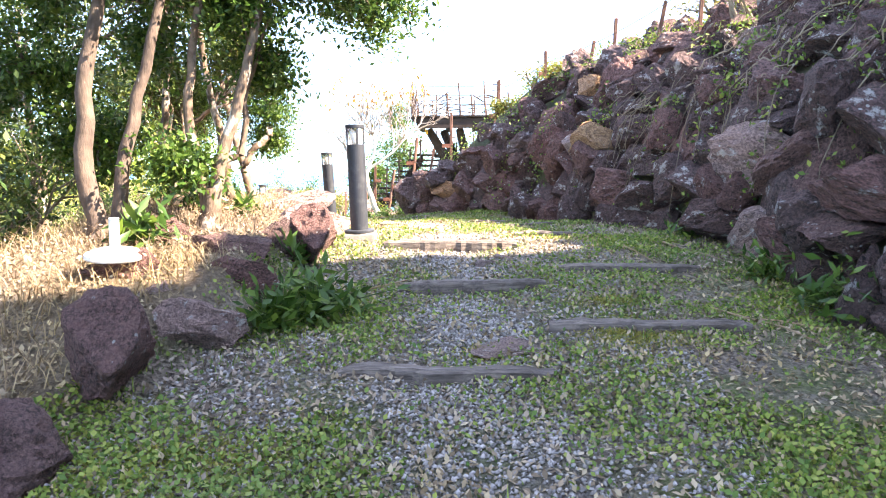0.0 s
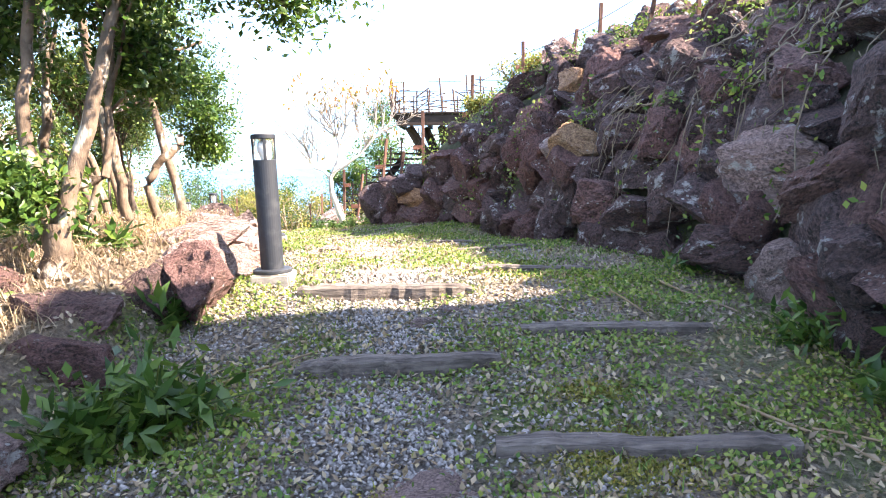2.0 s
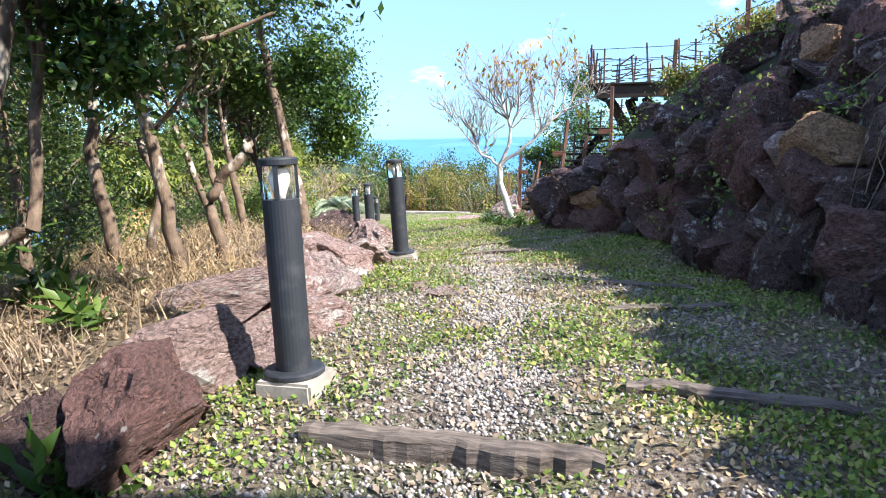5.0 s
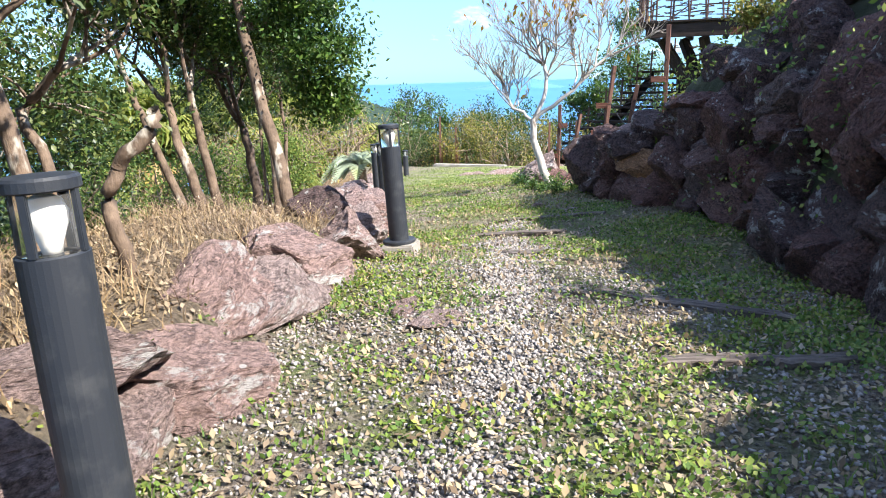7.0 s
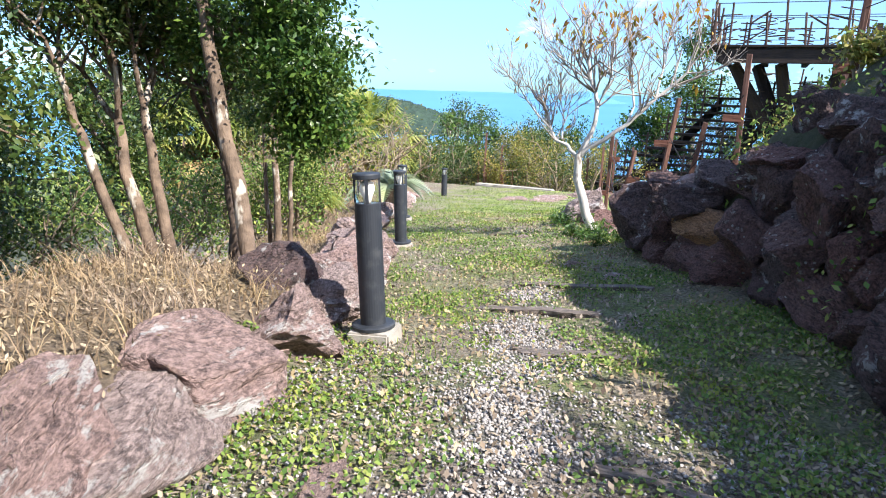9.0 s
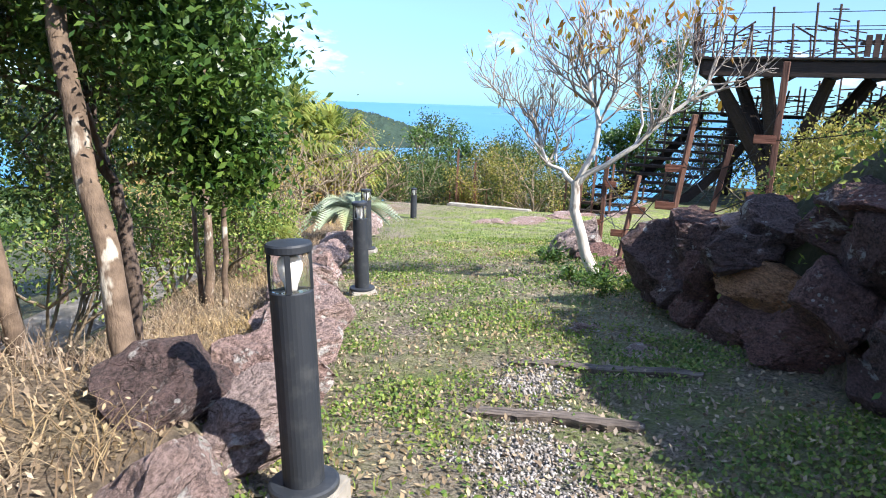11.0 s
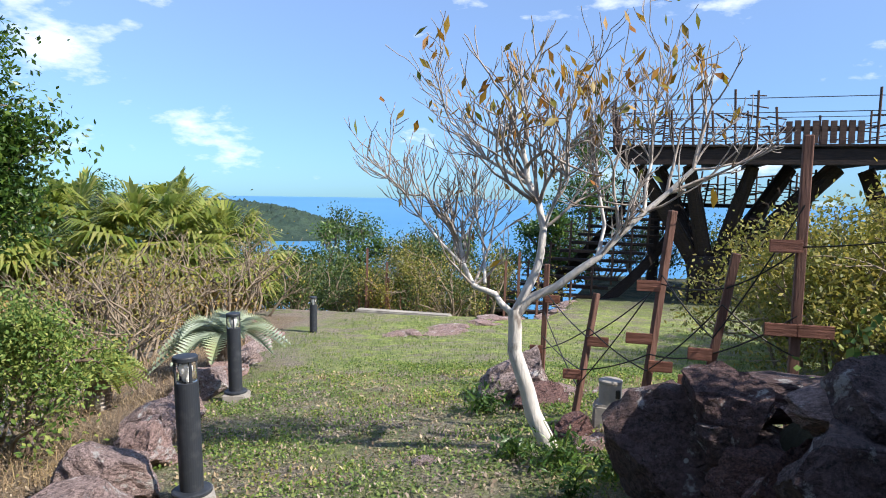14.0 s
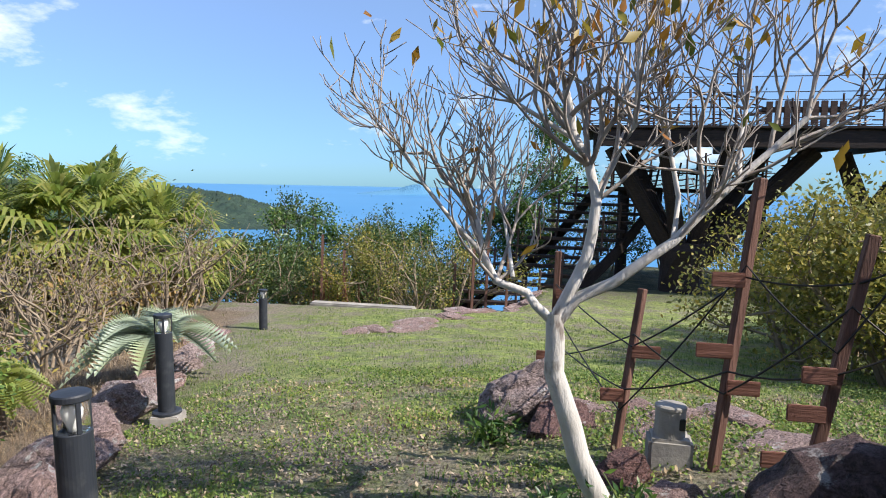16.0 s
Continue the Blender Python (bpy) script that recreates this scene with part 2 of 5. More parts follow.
# ---- mesh helpers ----
def mesh_of(name, verts, faces, smooth=False):
    """A mesh from an array of vertices and one of faces, all with the same number of corners."""
    verts, faces = np.asarray(verts, np.float32), np.asarray(faces, np.int32)
    me = bpy.data.meshes.new(name)
    me.vertices.add(len(verts))
    me.vertices.foreach_set("co", verts.ravel())
    c = faces.shape[1]
    me.loops.add(faces.size)
    me.loops.foreach_set("vertex_index", faces.ravel())
    me.polygons.add(len(faces))
    me.polygons.foreach_set("loop_start", np.arange(0, faces.size, c, dtype=np.int32))
    me.update(calc_edges=True)
    if smooth:
        me.polygons.foreach_set("use_smooth", np.ones(len(faces), bool))
    return me


def put(name, me, material, parent=None, m=None, label=""):
    if material and not me.materials:
        me.materials.append(material)
    ob = new(name, me)
    if m is not None:
        ob.matrix_basis = m
    if parent is not None:
        ob.parent = parent
    if label:
        tagged(ob, label)
    return ob


def part(name, bm, material, parent=None, label="", smooth=False):
    me = bpy.data.meshes.new(name)
    bm.to_mesh(me)
    bm.free()
    if smooth:
        me.polygons.foreach_set("use_smooth", np.ones(len(me.polygons), bool))
    return put(name, me, material, parent, None, label)


def thing(name, m, label, category, group="", kind=""):
    ob = new(name)
    ob.matrix_basis = m
    ob.empty_display_size = 0.1
    return tagged(ob, label, category, group, kind)


def bar(bm, a, b, r, sides=6, r2=None, square=False):
    """A bar from a to b in a bmesh."""
    a, b = Vector(a), Vector(b)
    w = b - a
    q = w.to_track_quat("Z", "Y").to_matrix().to_4x4()
    bmesh.ops.create_cone(bm, cap_ends=True, segments=4 if square else sides, radius1=r, radius2=r if r2 is None else r2,
                          depth=w.length, matrix=Matrix.Translation((a + b) / 2) @ q @ pose(0, 0, 0, 0, 0, 45 if square else 0))


def lathe(bm, rings, seg=24):
    """Rings of (radius, height) turned round z."""
    loops = [[bm.verts.new((r * math.cos(2 * math.pi * i / seg), r * math.sin(2 * math.pi * i / seg), z)) for i in range(seg)] for r, z in rings]
    for lo, hi in zip(loops, loops[1:]):
        for i in range(seg):
            bm.faces.new((lo[i], lo[(i + 1) % seg], hi[(i + 1) % seg], hi[i]))
    bm.faces.new(loops[0][::-1])
    bm.faces.new(loops[-1])


def box(bm, cx, cy, cz, sx, sy, sz, m=None, bevel=0.0):
    t = Matrix.Translation((cx, cy, cz)) @ Matrix.Diagonal((sx, sy, sz, 1))
    r = bmesh.ops.create_cube(bm, size=1, matrix=(m @ t) if m is not None else t)
    if bevel:
        es = list({e for v in r["verts"] for e in v.link_edges})
        bmesh.ops.bevel(bm, geom=es, offset=bevel, segments=2, affect="EDGES")


class Tubes:
    """Collects tapered tubes into one quad mesh."""
    def __init__(self, sides=6):
        self.v, self.f, self.s, self.n = [], [], sides, 0

    def add(self, pts, r0, r1):
        p = np.array([tuple(q) for q in pts], float)
        n, s = len(p), self.s
        d = np.gradient(p, axis=0)
        d /= np.linalg.norm(d, axis=1)[:, None] + 1e-9
        ref = np.where(np.abs(d[:, 2:3]) < 0.9, [[0.0, 0, 1]], [[1.0, 0, 0]])
        a = np.cross(d, ref)
        a /= np.linalg.norm(a, axis=1)[:, None] + 1e-9
        b = np.cross(d, a)
        r = np.linspace(r0, r1, n)[:, None, None]
        th = np.linspace(0, 2 * np.pi, s, endpoint=False)
        ring = p[:, None] + r * (np.cos(th)[None, :, None] * a[:, None] + np.sin(th)[None, :, None] * b[:, None])
        self.v.append(ring.reshape(-1, 3))
        i = np.arange(n - 1)[:, None] * s + self.n
        j = np.arange(s)[None]
        q = np.stack([i + j, i + (j + 1) % s, i + s + (j + 1) % s, i + s + j], -1).reshape(-1, 4)
        self.f.append(q)
        self.n += n * s

    def mesh(self, name):
        return mesh_of(name, np.concatenate(self.v), np.concatenate(self.f), True)


def leaves_mesh(name, pos, size, rng, ratio=0.45, up=0.3, droop=None):
    """Folded leaves, two faces each, at the given places."""
    n = len(pos)
    d = rng.normal(size=(n, 3))
    if droop is not None:
        d = d * 0.35 + droop
    d /= np.linalg.norm(d, axis=1)[:, None]
    nrm = rng.normal(size=(n, 3)) * 0.7 + [0, 0, up * 3]
    w = np.cross(d, nrm)
    w /= np.linalg.norm(w, axis=1)[:, None] + 1e-9
    h = np.cross(w, d)
    s = (size * rng.uniform(0.65, 1.35, n))[:, None]
    a, tip = pos, pos + d * s
    mid = pos + d * s * 0.5 - h * s * 0.06
    l, r = mid + w * s * ratio * 0.5 + h * s * 0.1, mid - w * s * ratio * 0.5 + h * s * 0.1
    v = np.stack([a, l, tip, r], 1).reshape(-1, 3)
    i = np.arange(n)[:, None] * 4
    f = np.concatenate([np.concatenate([i, i + 1, i + 2], 1), np.concatenate([i, i + 2, i + 3], 1)])
    return mesh_of(name, v, f)


def blades_mesh(name, pos, height, width, rng, lean=0.5):
    """Bent grass blades, two faces each."""
    n = len(pos)
    az = rng.uniform(0, 2 * np.pi, n)
    out = np.stack([np.cos(az), np.sin(az), np.zeros(n)], 1)
    side = np.stack([-np.sin(az), np.cos(az), np.zeros(n)], 1) * width
    hh = (height * rng.uniform(0.5, 1.3, n))[:, None]
    ln = rng.uniform(0.1, lean, n)[:, None]
    up = np.array([[0, 0, 1.0]])
    p1 = pos + up * hh * 0.55 + out * hh * ln * 0.4
    p2 = pos + up * hh + out * hh * ln * 1.3
    v = np.stack([pos - side, pos + side, p1 + side * 0.7, p1 - side * 0.7, p2], 1).reshape(-1, 3)
    i = np.arange(n)[:, None] * 5
    f = np.concatenate([np.concatenate([i, i + 1, i + 2], 1), np.concatenate([i, i + 2, i + 3], 1), np.concatenate([i + 3, i + 2, i + 4], 1)])
    return mesh_of(name, v, f)


# ---- the lie of the land ----
def knots(y, pairs):
    return np.interp(y, [p[0] for p in pairs], [p[1] for p in pairs])


PROFILE = [(-40, -4.5), (-5, -1.45), (0, -0.86), (2.5, -0.56), (4, -0.36), (4.75, -0.27), (5.5, -0.16), (6.2, -0.09), (7.5, -0.11), (9, -0.17),
           (10, -0.25), (11.6, -0.43), (13.5, -0.56), (16, -0.78), (19.5, -1.2), (24, -1.72), (28, -1.92), (60, -2.3)]
CENTRE = [(-5, 0.1), (0, 0.1), (5, 0.2), (8, -0.2), (10, -0.75), (12, -1.5), (14, -2.4), (16, -3.1), (19.5, -4.8), (24, -6.6), (40, -6.6)]
CROSS = [(-5, 0), (6.5, 0.0), (10, 0.0), (11.5, 0.12), (17, 0.13), (24, 0.03), (40, 0.0)]
EDGE = [(-10, -2.2), (1.5, -2.0), (3, -1.7), (4.2, -1.35), (6.3, -1.35), (7.3, -1.5), (8.6, -1.95), (9.9, -2.15), (11, -2.75), (12.4, -3.4), (13.6, -4.15),
        (14.7, -4.75), (15.8, -5.3), (17.6, -6.1), (20, -7.1), (23, -8.3), (25.5, -9.1), (60, -16)]
FOOT = [(3.3, -12), (3.1, -2), (2.85, 2), (2.45, 4), (2.3, 6), (2.1, 7.5), (1.8, 8.4), (1.35, 9.7), (0.95, 10.75), (0.5, 11.75), (-0.2, 13.0),
        (-0.85, 13.9), (-1.0, 14.6), (-0.5, 15.2), (0.6, 15.7), (2.0, 17.0), (3.0, 19.0), (2.2, 21.5), (2.6, 26), (6, 30), (40, 34), (40, -12)]
RISE = [(-1, 0), (0, 0), (0.1, 0.5), (0.28, 1.15), (0.55, 1.4), (1.1, 2.0), (1.6, 2.45), (2.6, 2.75), (6, 3.2), (40, 6)]


def mound(x, y):
    """Height of the bank over its foot, with height added to shade the path's start."""
    x, y = np.asarray(x, float), np.asarray(y, float)
    best, inside = np.full(x.shape, 1e9), np.zeros(x.shape, bool)
    for (ax, ay), (bx, by) in zip(FOOT, FOOT[1:] + FOOT[:1]):
        t = np.clip(((x - ax) * (bx - ax) + (y - ay) * (by - ay)) / ((bx - ax) ** 2 + (by - ay) ** 2), 0, 1)
        best = np.minimum(best, np.hypot(x - ax - t * (bx - ax), y - ay - t * (by - ay)))
        if by != ay:
            inside ^= ((ay > y) != (by > y)) & (x < (bx - ax) * (y - ay) / (by - ay) + ax)
    d = np.where(inside, np.maximum(best - 0.14, 0), 0)
    h = np.interp(d, [p[0] for p in RISE], [p[1] for p in RISE])
    back = np.interp(d, [0, 1, 3, 8, 40], [0, 0.35, 1.3, 2.6, 5])
    k = np.clip((y - 13.2) / 1.6, 0, 1) * np.clip(1.0 - (x - 40) / 10, 0, 1)
    # bank stretched past the view's edge so its shadow covers the near path
    tall = 1 + 1.45 * np.clip((5.25 + 0.2 * np.sin(3.1 * x) - y) / 1.4, 0, 1) * np.clip((d - 0.4) / 1.4, 0, 1)
    # unseen rise behind the bank, added only to cast shade on the bed
    shade_rise = 3.0 * np.clip((3.2 - y) / 1.4, 0, 1) * np.clip((d - 2.0) / 2.6, 0, 1)
    return h * (1 - k) * tall + back * k + shade_rise


def land(x, y, detail=True):
    x, y = np.asarray(x, float), np.asarray(y, float)
    xc = knots(y, CENTRE)
    z = knots(y, PROFILE) + knots(y, CROSS) * np.clip(x - xc, -4, 2.5)
    u = knots(y, EDGE) - x
    bed = 0.27 * np.clip(u / 0.3 + 0.5, 0, 1) * np.interp(y, [1, 3.2, 4.2, 10.5, 13], [0.3, 0.4, 1, 1, 0])
    fall = np.interp(u, [1.6, 2.6, 7, 9.5, 60, 600, 6000], [0, 0.35, 2.6, 2.9, 16, 90, 600])
    front = np.interp(y, [27.6, 28.2, 34, 60, 400, 6000], [0, 0.6, 2.2, 14, 80, 500]) * np.interp(x, [-5.5, -3, 20], [1, 0.0, 0.0])
    front2 = np.interp(y, [40, 60, 400, 6000], [0, 10, 80, 500])
    z = z + bed - np.maximum(np.maximum(fall, front), front2) + mound(x, y) - np.interp(y, [-6000, -40, -12, 0], [300, 3, 0, 0])
    if detail:
        near = (np.abs(x) < 30) & (np.abs(y) < 60)
        z = z + np.where(near, 0.02 * np.sin(3.1 * x + 1.7 * np.sin(2.3 * y)) * np.cos(2.7 * y) + 0.010 * np.sin(9.3 * x + 4 * y) * np.sin(8.1 * y - 3 * x), 0)
    return z


def ground_at(x, y):
    return float(land(np.array([x]), np.array([y]))[0])


gx = np.concatenate([-np.geomspace(12, 4700, 38)[::-1], np.arange(-11.6, -5.4, 0.3), np.arange(-5.4, 4.2, 0.075), np.arange(4.2, 12, 0.4), np.geomspace(12, 4700, 34)])
gy = np.concatenate([-np.geomspace(6, 4700, 24)[::-1], np.arange(-5, 0, 0.5), np.arange(0, 19, 0.075), np.arange(19, 40, 0.3), np.geomspace(40, 4700, 40)])
GX, GY = np.meshgrid(gx, gy)
GZ = land(GX, GY)
nx, ny = len(gx), len(gy)
gi = (np.arange(ny - 1)[:, None] * nx + np.arange(nx - 1)[None]).ravel()
gme = mesh_of("ground", np.stack([GX, GY, GZ], -1).reshape(-1, 3), np.stack([gi, gi + 1, gi + nx + 1, gi + nx], -1), True)


def gravel_amount(x, y):
    w = np.interp(y, [0, 3, 4.2, 5, 6.5, 8.5, 10.5, 11.8, 13], [0.30, 0.34, 0.3, 0.28, 0.30, 0.34, 0.3, 0.16, 0.0])
    c = np.interp(y, [-5, 3, 6, 8, 9.5, 10.7, 12], [0.05, 0.05, 0.0, -0.35, -0.75, -1.05, -1.5])
    edge = 0.12 * np.sin(5 * y + 2 * x) + 0.08 * np.sin(11.3 * y + 2 - 5 * x)
    return np.clip((w + edge - np.abs(x - c)) / 0.42 + 0.3, 0, np.interp(y, [2.5, 5.5], [0.5, 1])) * (w > 0.02)


cov = np.zeros((ny, nx, 4), np.float32)
cov[..., 3] = 1
cov[..., 0] = gravel_amount(GX, GY) * 0.85
lawn = np.clip((GX - knots(GY, CENTRE) + 2) / 2, 0, 1) * np.clip((GY - 16.3) / 2, 0, 1) * (mound(GX, GY) < 0.05)
strip = np.clip((GY - 9) / 3, 0, 1) * np.clip((GX - knots(GY, EDGE)) / 0.4, 0, 1) * 0.26 * (mound(GX, GY) < 0.05)
cov[..., 1] = np.maximum(lawn, strip) * (GY < 45) * (1 - cov[..., 0])
cov[..., 2] = np.clip(mound(GX, GY) / 0.12, 0, 1) * 0.9 + np.clip((knots(GY, EDGE) - GX - 2.5) / 3, 0, 1) * 0.9 + np.clip((GY - 29) / 4, 0, 1)
cov[..., 2] = np.clip(cov[..., 2], 0, 1)
att = gme.color_attributes.new("cover", "FLOAT_COLOR", "POINT")
att.data.foreach_set("color", cov.ravel())
bedm = np.zeros((ny, nx, 4), np.float32)
bu = knots(GY, EDGE) - GX
bedm[..., :] = (np.clip((bu + 0.05) / 0.2, 0, 1) * np.clip((3.4 - bu) / 0.8, 0, 1) * (GY < 26) * (GY > 2.6) * 0.9)[..., None]
gme.color_attributes.new("bed", "FLOAT_COLOR", "POINT").data.foreach_set("color", bedm.ravel())
ground = tagged(put("ground", gme, M_GROUND), "mossy hillside ground with grass and a gravel strip", "ground", kind="structure")

sea_bm = bmesh.new()
bmesh.ops.create_circle(sea_bm, cap_ends=True, segments=96, radius=4850, matrix=Matrix.Translation((0, 0, -45)))
sea = tagged(part("water", sea_bm, M_SEA), "calm blue sea reaching the horizon", "sea", kind="structure")

# ---- far land ----
def ridge(name, label, a, b, width, heights, material, seed):
    """A wooded ridge from a to b, with heights along its crest."""
    rng = np.random.default_rng(seed)
    a, b = np.array(a, float), np.array(b, float)
    n, w = 260, 60
    along = (b - a) / np.linalg.norm(b - a)
    side = np.array([-along[1], along[0]])
    s, t = np.meshgrid(np.linspace(0, 1, n), np.linspace(-1, 1, w), indexing="ij")
    h = np.interp(s, [p[0] for p in heights], [p[1] for p in heights])
    z = -48 + (h + 48) * np.cos(t * np.pi / 2) ** 0.8
    z += rng.normal(size=z.shape) * np.minimum(1.5, np.maximum(0, z + 46) * 0.06) * (np.cos(t * np.pi / 2) > 0.1)
    xy = a + (b - a) * s[..., None] + side * t[..., None] * width
    v = np.concatenate([xy, z[..., None]], -1).reshape(-1, 3)
    i = (np.arange(n - 1)[:, None] * w + np.arange(w - 1)[None]).ravel()
    return tagged(put(name, mesh_of(name, v, np.stack([i, i + 1, i + w + 1, i + w], -1), True), material), label, "hill", kind="structure")


ridge("backdrop_headland", "dark green wooded headland running down to the sea", (-690, 590), (-240, 687), 110,
      [(0, -6), (0.45, -8), (0.56, -10), (0.67, -14), (0.745, -20), (0.83, -32), (0.9, -42), (1, -52)], M_FAR, 3)
# island coloured as if seen through haze
ridge("backdrop_island", "small peaked island with blue haze put into its colour", (-760, 2150), (-430, 2290), 70,
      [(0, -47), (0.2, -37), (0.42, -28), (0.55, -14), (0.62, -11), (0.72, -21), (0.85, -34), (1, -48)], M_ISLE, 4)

# ---- rocks ----
def rock_mesh(name, seed, flat=1.0, rough=0.3):
    """One broken boulder of unit size, its faces split off along planes."""
    rng = random.Random(seed)
    bm = bmesh.new()
    bmesh.ops.create_icosphere(bm, subdivisions=4, radius=0.62)
    planes = []
    for _ in range(12):
        d = Vector((rng.gauss(0, 1), rng.gauss(0, 1), rng.gauss(0, 1))).normalized()
        planes.append((d, rng.uniform(0.27, 0.47)))
    bed = Vector((rng.gauss(0, 0.35), rng.gauss(0, 0.35), 1)).normalized()
    off = Vector((rng.uniform(-50, 50), rng.uniform(-50, 50), rng.uniform(-50, 50)))
    for v in bm.verts:
        for d, c in planes:
            e = v.co.dot(d) - c
            if e > 0:
                v.co -= d * e
        n = v.co.normalized()
        layer = v.co.dot(bed) * 6 + 1.2 * noise.noise(v.co * 2 + off)
        step = 0.03 * (abs(layer % 1.0 - 0.5) < 0.13)
        v.co += n * (0.11 * rough * noise.fractal(v.co * 3.2 + off, 1.0, 2.0, 4) + 0.03 * noise.ridged_multi_fractal(v.co * 6 + off, 1.0, 2.0, 4, 1.0, 2.0) - 0.02 - step)
        v.co *= 1.1
        v.co.z *= flat
    me = bpy.data.meshes.new(name)
    bm.to_mesh(me)
    bm.free()
    return me


def with_mat(me, m):
    c = me.copy()
    c.materials.append(m)
    return c


SHAPES = [rock_mesh("stone", s, rough=0.3 + 0.04 * s) for s in range(9)]
DARK = [with_mat(s, M_ROCK) for s in SHAPES]
RED = [with_mat(s, M_REDROCK) for s in SHAPES]
PALE = [with_mat(s, M_PALE) for s in SHAPES]
OCHRE = [with_mat(s, M_OCHRE) for s in SHAPES]


def stone_pose(x, y, z, sx, sy, sz, rz=0, rx=0, ry=0):
    return Matrix.LocRotScale((x, y, z), Euler((radians(rx), radians(ry), radians(rz))), (sx, sy, sz))


# border rocks: place, width, depth, height, turn, shape set, label
BORDER = [
    (-1.62, 3.16, -0.27, 0.37, 0.40, 0.46, 20, RED, "tall squared red-brown boulder in weeds"),
    (-1.66, 2.50, -0.46, 0.34, 0.34, 0.32, 130, RED, "dark red boulder on grassy ground"),
    (-1.36, 2.05, -0.56, 0.60, 0.36, 0.20, 10, PALE, "low pale grey rock in grass"),
    (-1.42, 3.74, -0.27, 0.42, 0.36, 0.32, 40, PALE, "lichen-spotted rock low in the weeds"),
    (-1.86, 4.02, -0.20, 0.30, 0.28, 0.22, 0, PALE, "small pale rock in dry grass"),
    (-2.24, 5.22, -0.04, 0.74, 0.48, 0.36, 5, RED, "long brown boulder beside the planting bed"),
    (-1.62, 5.0, -0.06, 0.56, 0.48, 0.40, 60, RED, "rounded brown boulder of the path's border"),
    (-1.38, 4.48, -0.17, 0.42, 0.36, 0.30, 15, RED, "small sharp brown rock in weeds"),
    (-1.40, 5.35, -0.05, 0.40, 0.36, 0.34, 100, DARK, "dark lichen-dotted rock beside a leafy plant"),
    (-1.18, 5.62, 0.0, 0.36, 0.62, 0.42, 10, RED, "upright grey-brown border boulder"),
    (-1.40, 6.12, 0.02, 0.48, 0.62, 0.44, -8, PALE, "pale border boulder beside a lamp"),
    (-1.62, 6.75, 0.16, 0.80, 0.62, 0.26, 30, PALE, "flat pale slab of rock lying on boulders"),
    (-1.52, 7.22, -0.04, 0.66, 0.62, 0.44, 15, PALE, "sunlit pale boulder at the path's edge"),
    (-1.36, 6.62, -0.06, 0.50, 0.52, 0.38, 80, PALE, "sunlit pale rock under a slab"),
    (-1.90, 7.75, 0.02, 0.72, 0.80, 0.34, 50, PALE, "flat lichened rock of the border"),
    (-1.82, 8.30, -0.08, 0.62, 0.74, 0.42, 120, PALE, "pinkish lichened border boulder"),
    (-2.02, 8.92, -0.08, 0.66, 0.80, 0.42, 20, PALE, "grey-pink border boulder in sun"),
    (-2.12, 9.62, -0.10, 0.60, 0.78, 0.42, 75, PALE, "pink lichened border boulder behind a lamp"),
    (-2.62, 10.26, -0.06, 0.50, 0.50, 0.44, 30, DARK, "dark boulder among dry grass"),
    (-2.36, 10.42, -0.16, 0.50, 0.60, 0.38, 0, PALE, "lichened rock of the border"),
    (-2.66, 11.05, -0.20, 0.54, 0.66, 0.36, 40, PALE, "brown-pink rock of the border"),
    (-2.98, 11.66, -0.28, 0.56, 0.66, 0.42, 100, PALE, "angular pink border rock"),
    (-3.34, 12.24, -0.34, 0.60, 0.66, 0.40, 15, PALE, "rough pink border rock in grass"),
    (-3.74, 12.92, -0.48, 0.58, 0.66, 0.36, 60, PALE, "lichened border rock beside grass"),
    (-4.24, 13.62, -0.62, 0.64, 0.66, 0.42, 35, PALE, "pinkish border rock in sun"),
    (-4.68, 14.42, -0.74, 0.54, 0.66, 0.38, 85, PALE, "rough border rock behind a lamp"),
    (-5.02, 15.12, -0.84, 0.56, 0.64, 0.40, 10, PALE, "pale border rock beside dry grass"),
    (-5.42, 15.90, -0.96, 0.56, 0.68, 0.38, 55, PALE, "weathered border rock in sun"),
    (-5.86, 16.72, -1.06, 0.54, 0.66, 0.36, 25, PALE, "small pale border rock"),
    (-6.36, 17.90, -1.16, 0.56, 0.70, 0.44, 70, PALE, "pale upright rock of the border"),
    (-6.76, 18.85, -1.30, 0.60, 0.70, 0.40, 5, PALE, "brown border rock beside a palm"),
    (-7.16, 19.80, -1.42, 0.56, 0.70, 0.42, 95, PALE, "border rock in low grass"),
    (-7.60, 20.90, -1.56, 0.60, 0.70, 0.40, 40, PALE, "far border rock in sun"),
    (-8.06, 22.00, -1.70, 0.60, 0.70, 0.40, 15, PALE, "far border rock beside a lamp"),
    (-8.46, 23.10, -1.82, 0.60, 0.70, 0.40, 75, PALE, "far border rock at the path's end"),
    (-2.30, 17.30, -0.62, 0.80, 0.60, 0.62, 20, PALE, "pointed lichened rock beside a pale tree"),
    (-2.05, 17.05, -0.76, 0.62, 0.46, 0.36, 70, RED, "brown rock leaning on another by the tree"),
    (-1.62, 15.95, -0.58, 0.42, 0.34, 0.26, 10, RED, "small rock at a tree's foot"),
    (-1.38, 15.62, -0.58, 0.36, 0.30, 0.24, 50, PALE, "small lichened rock at a tree's foot"),
]
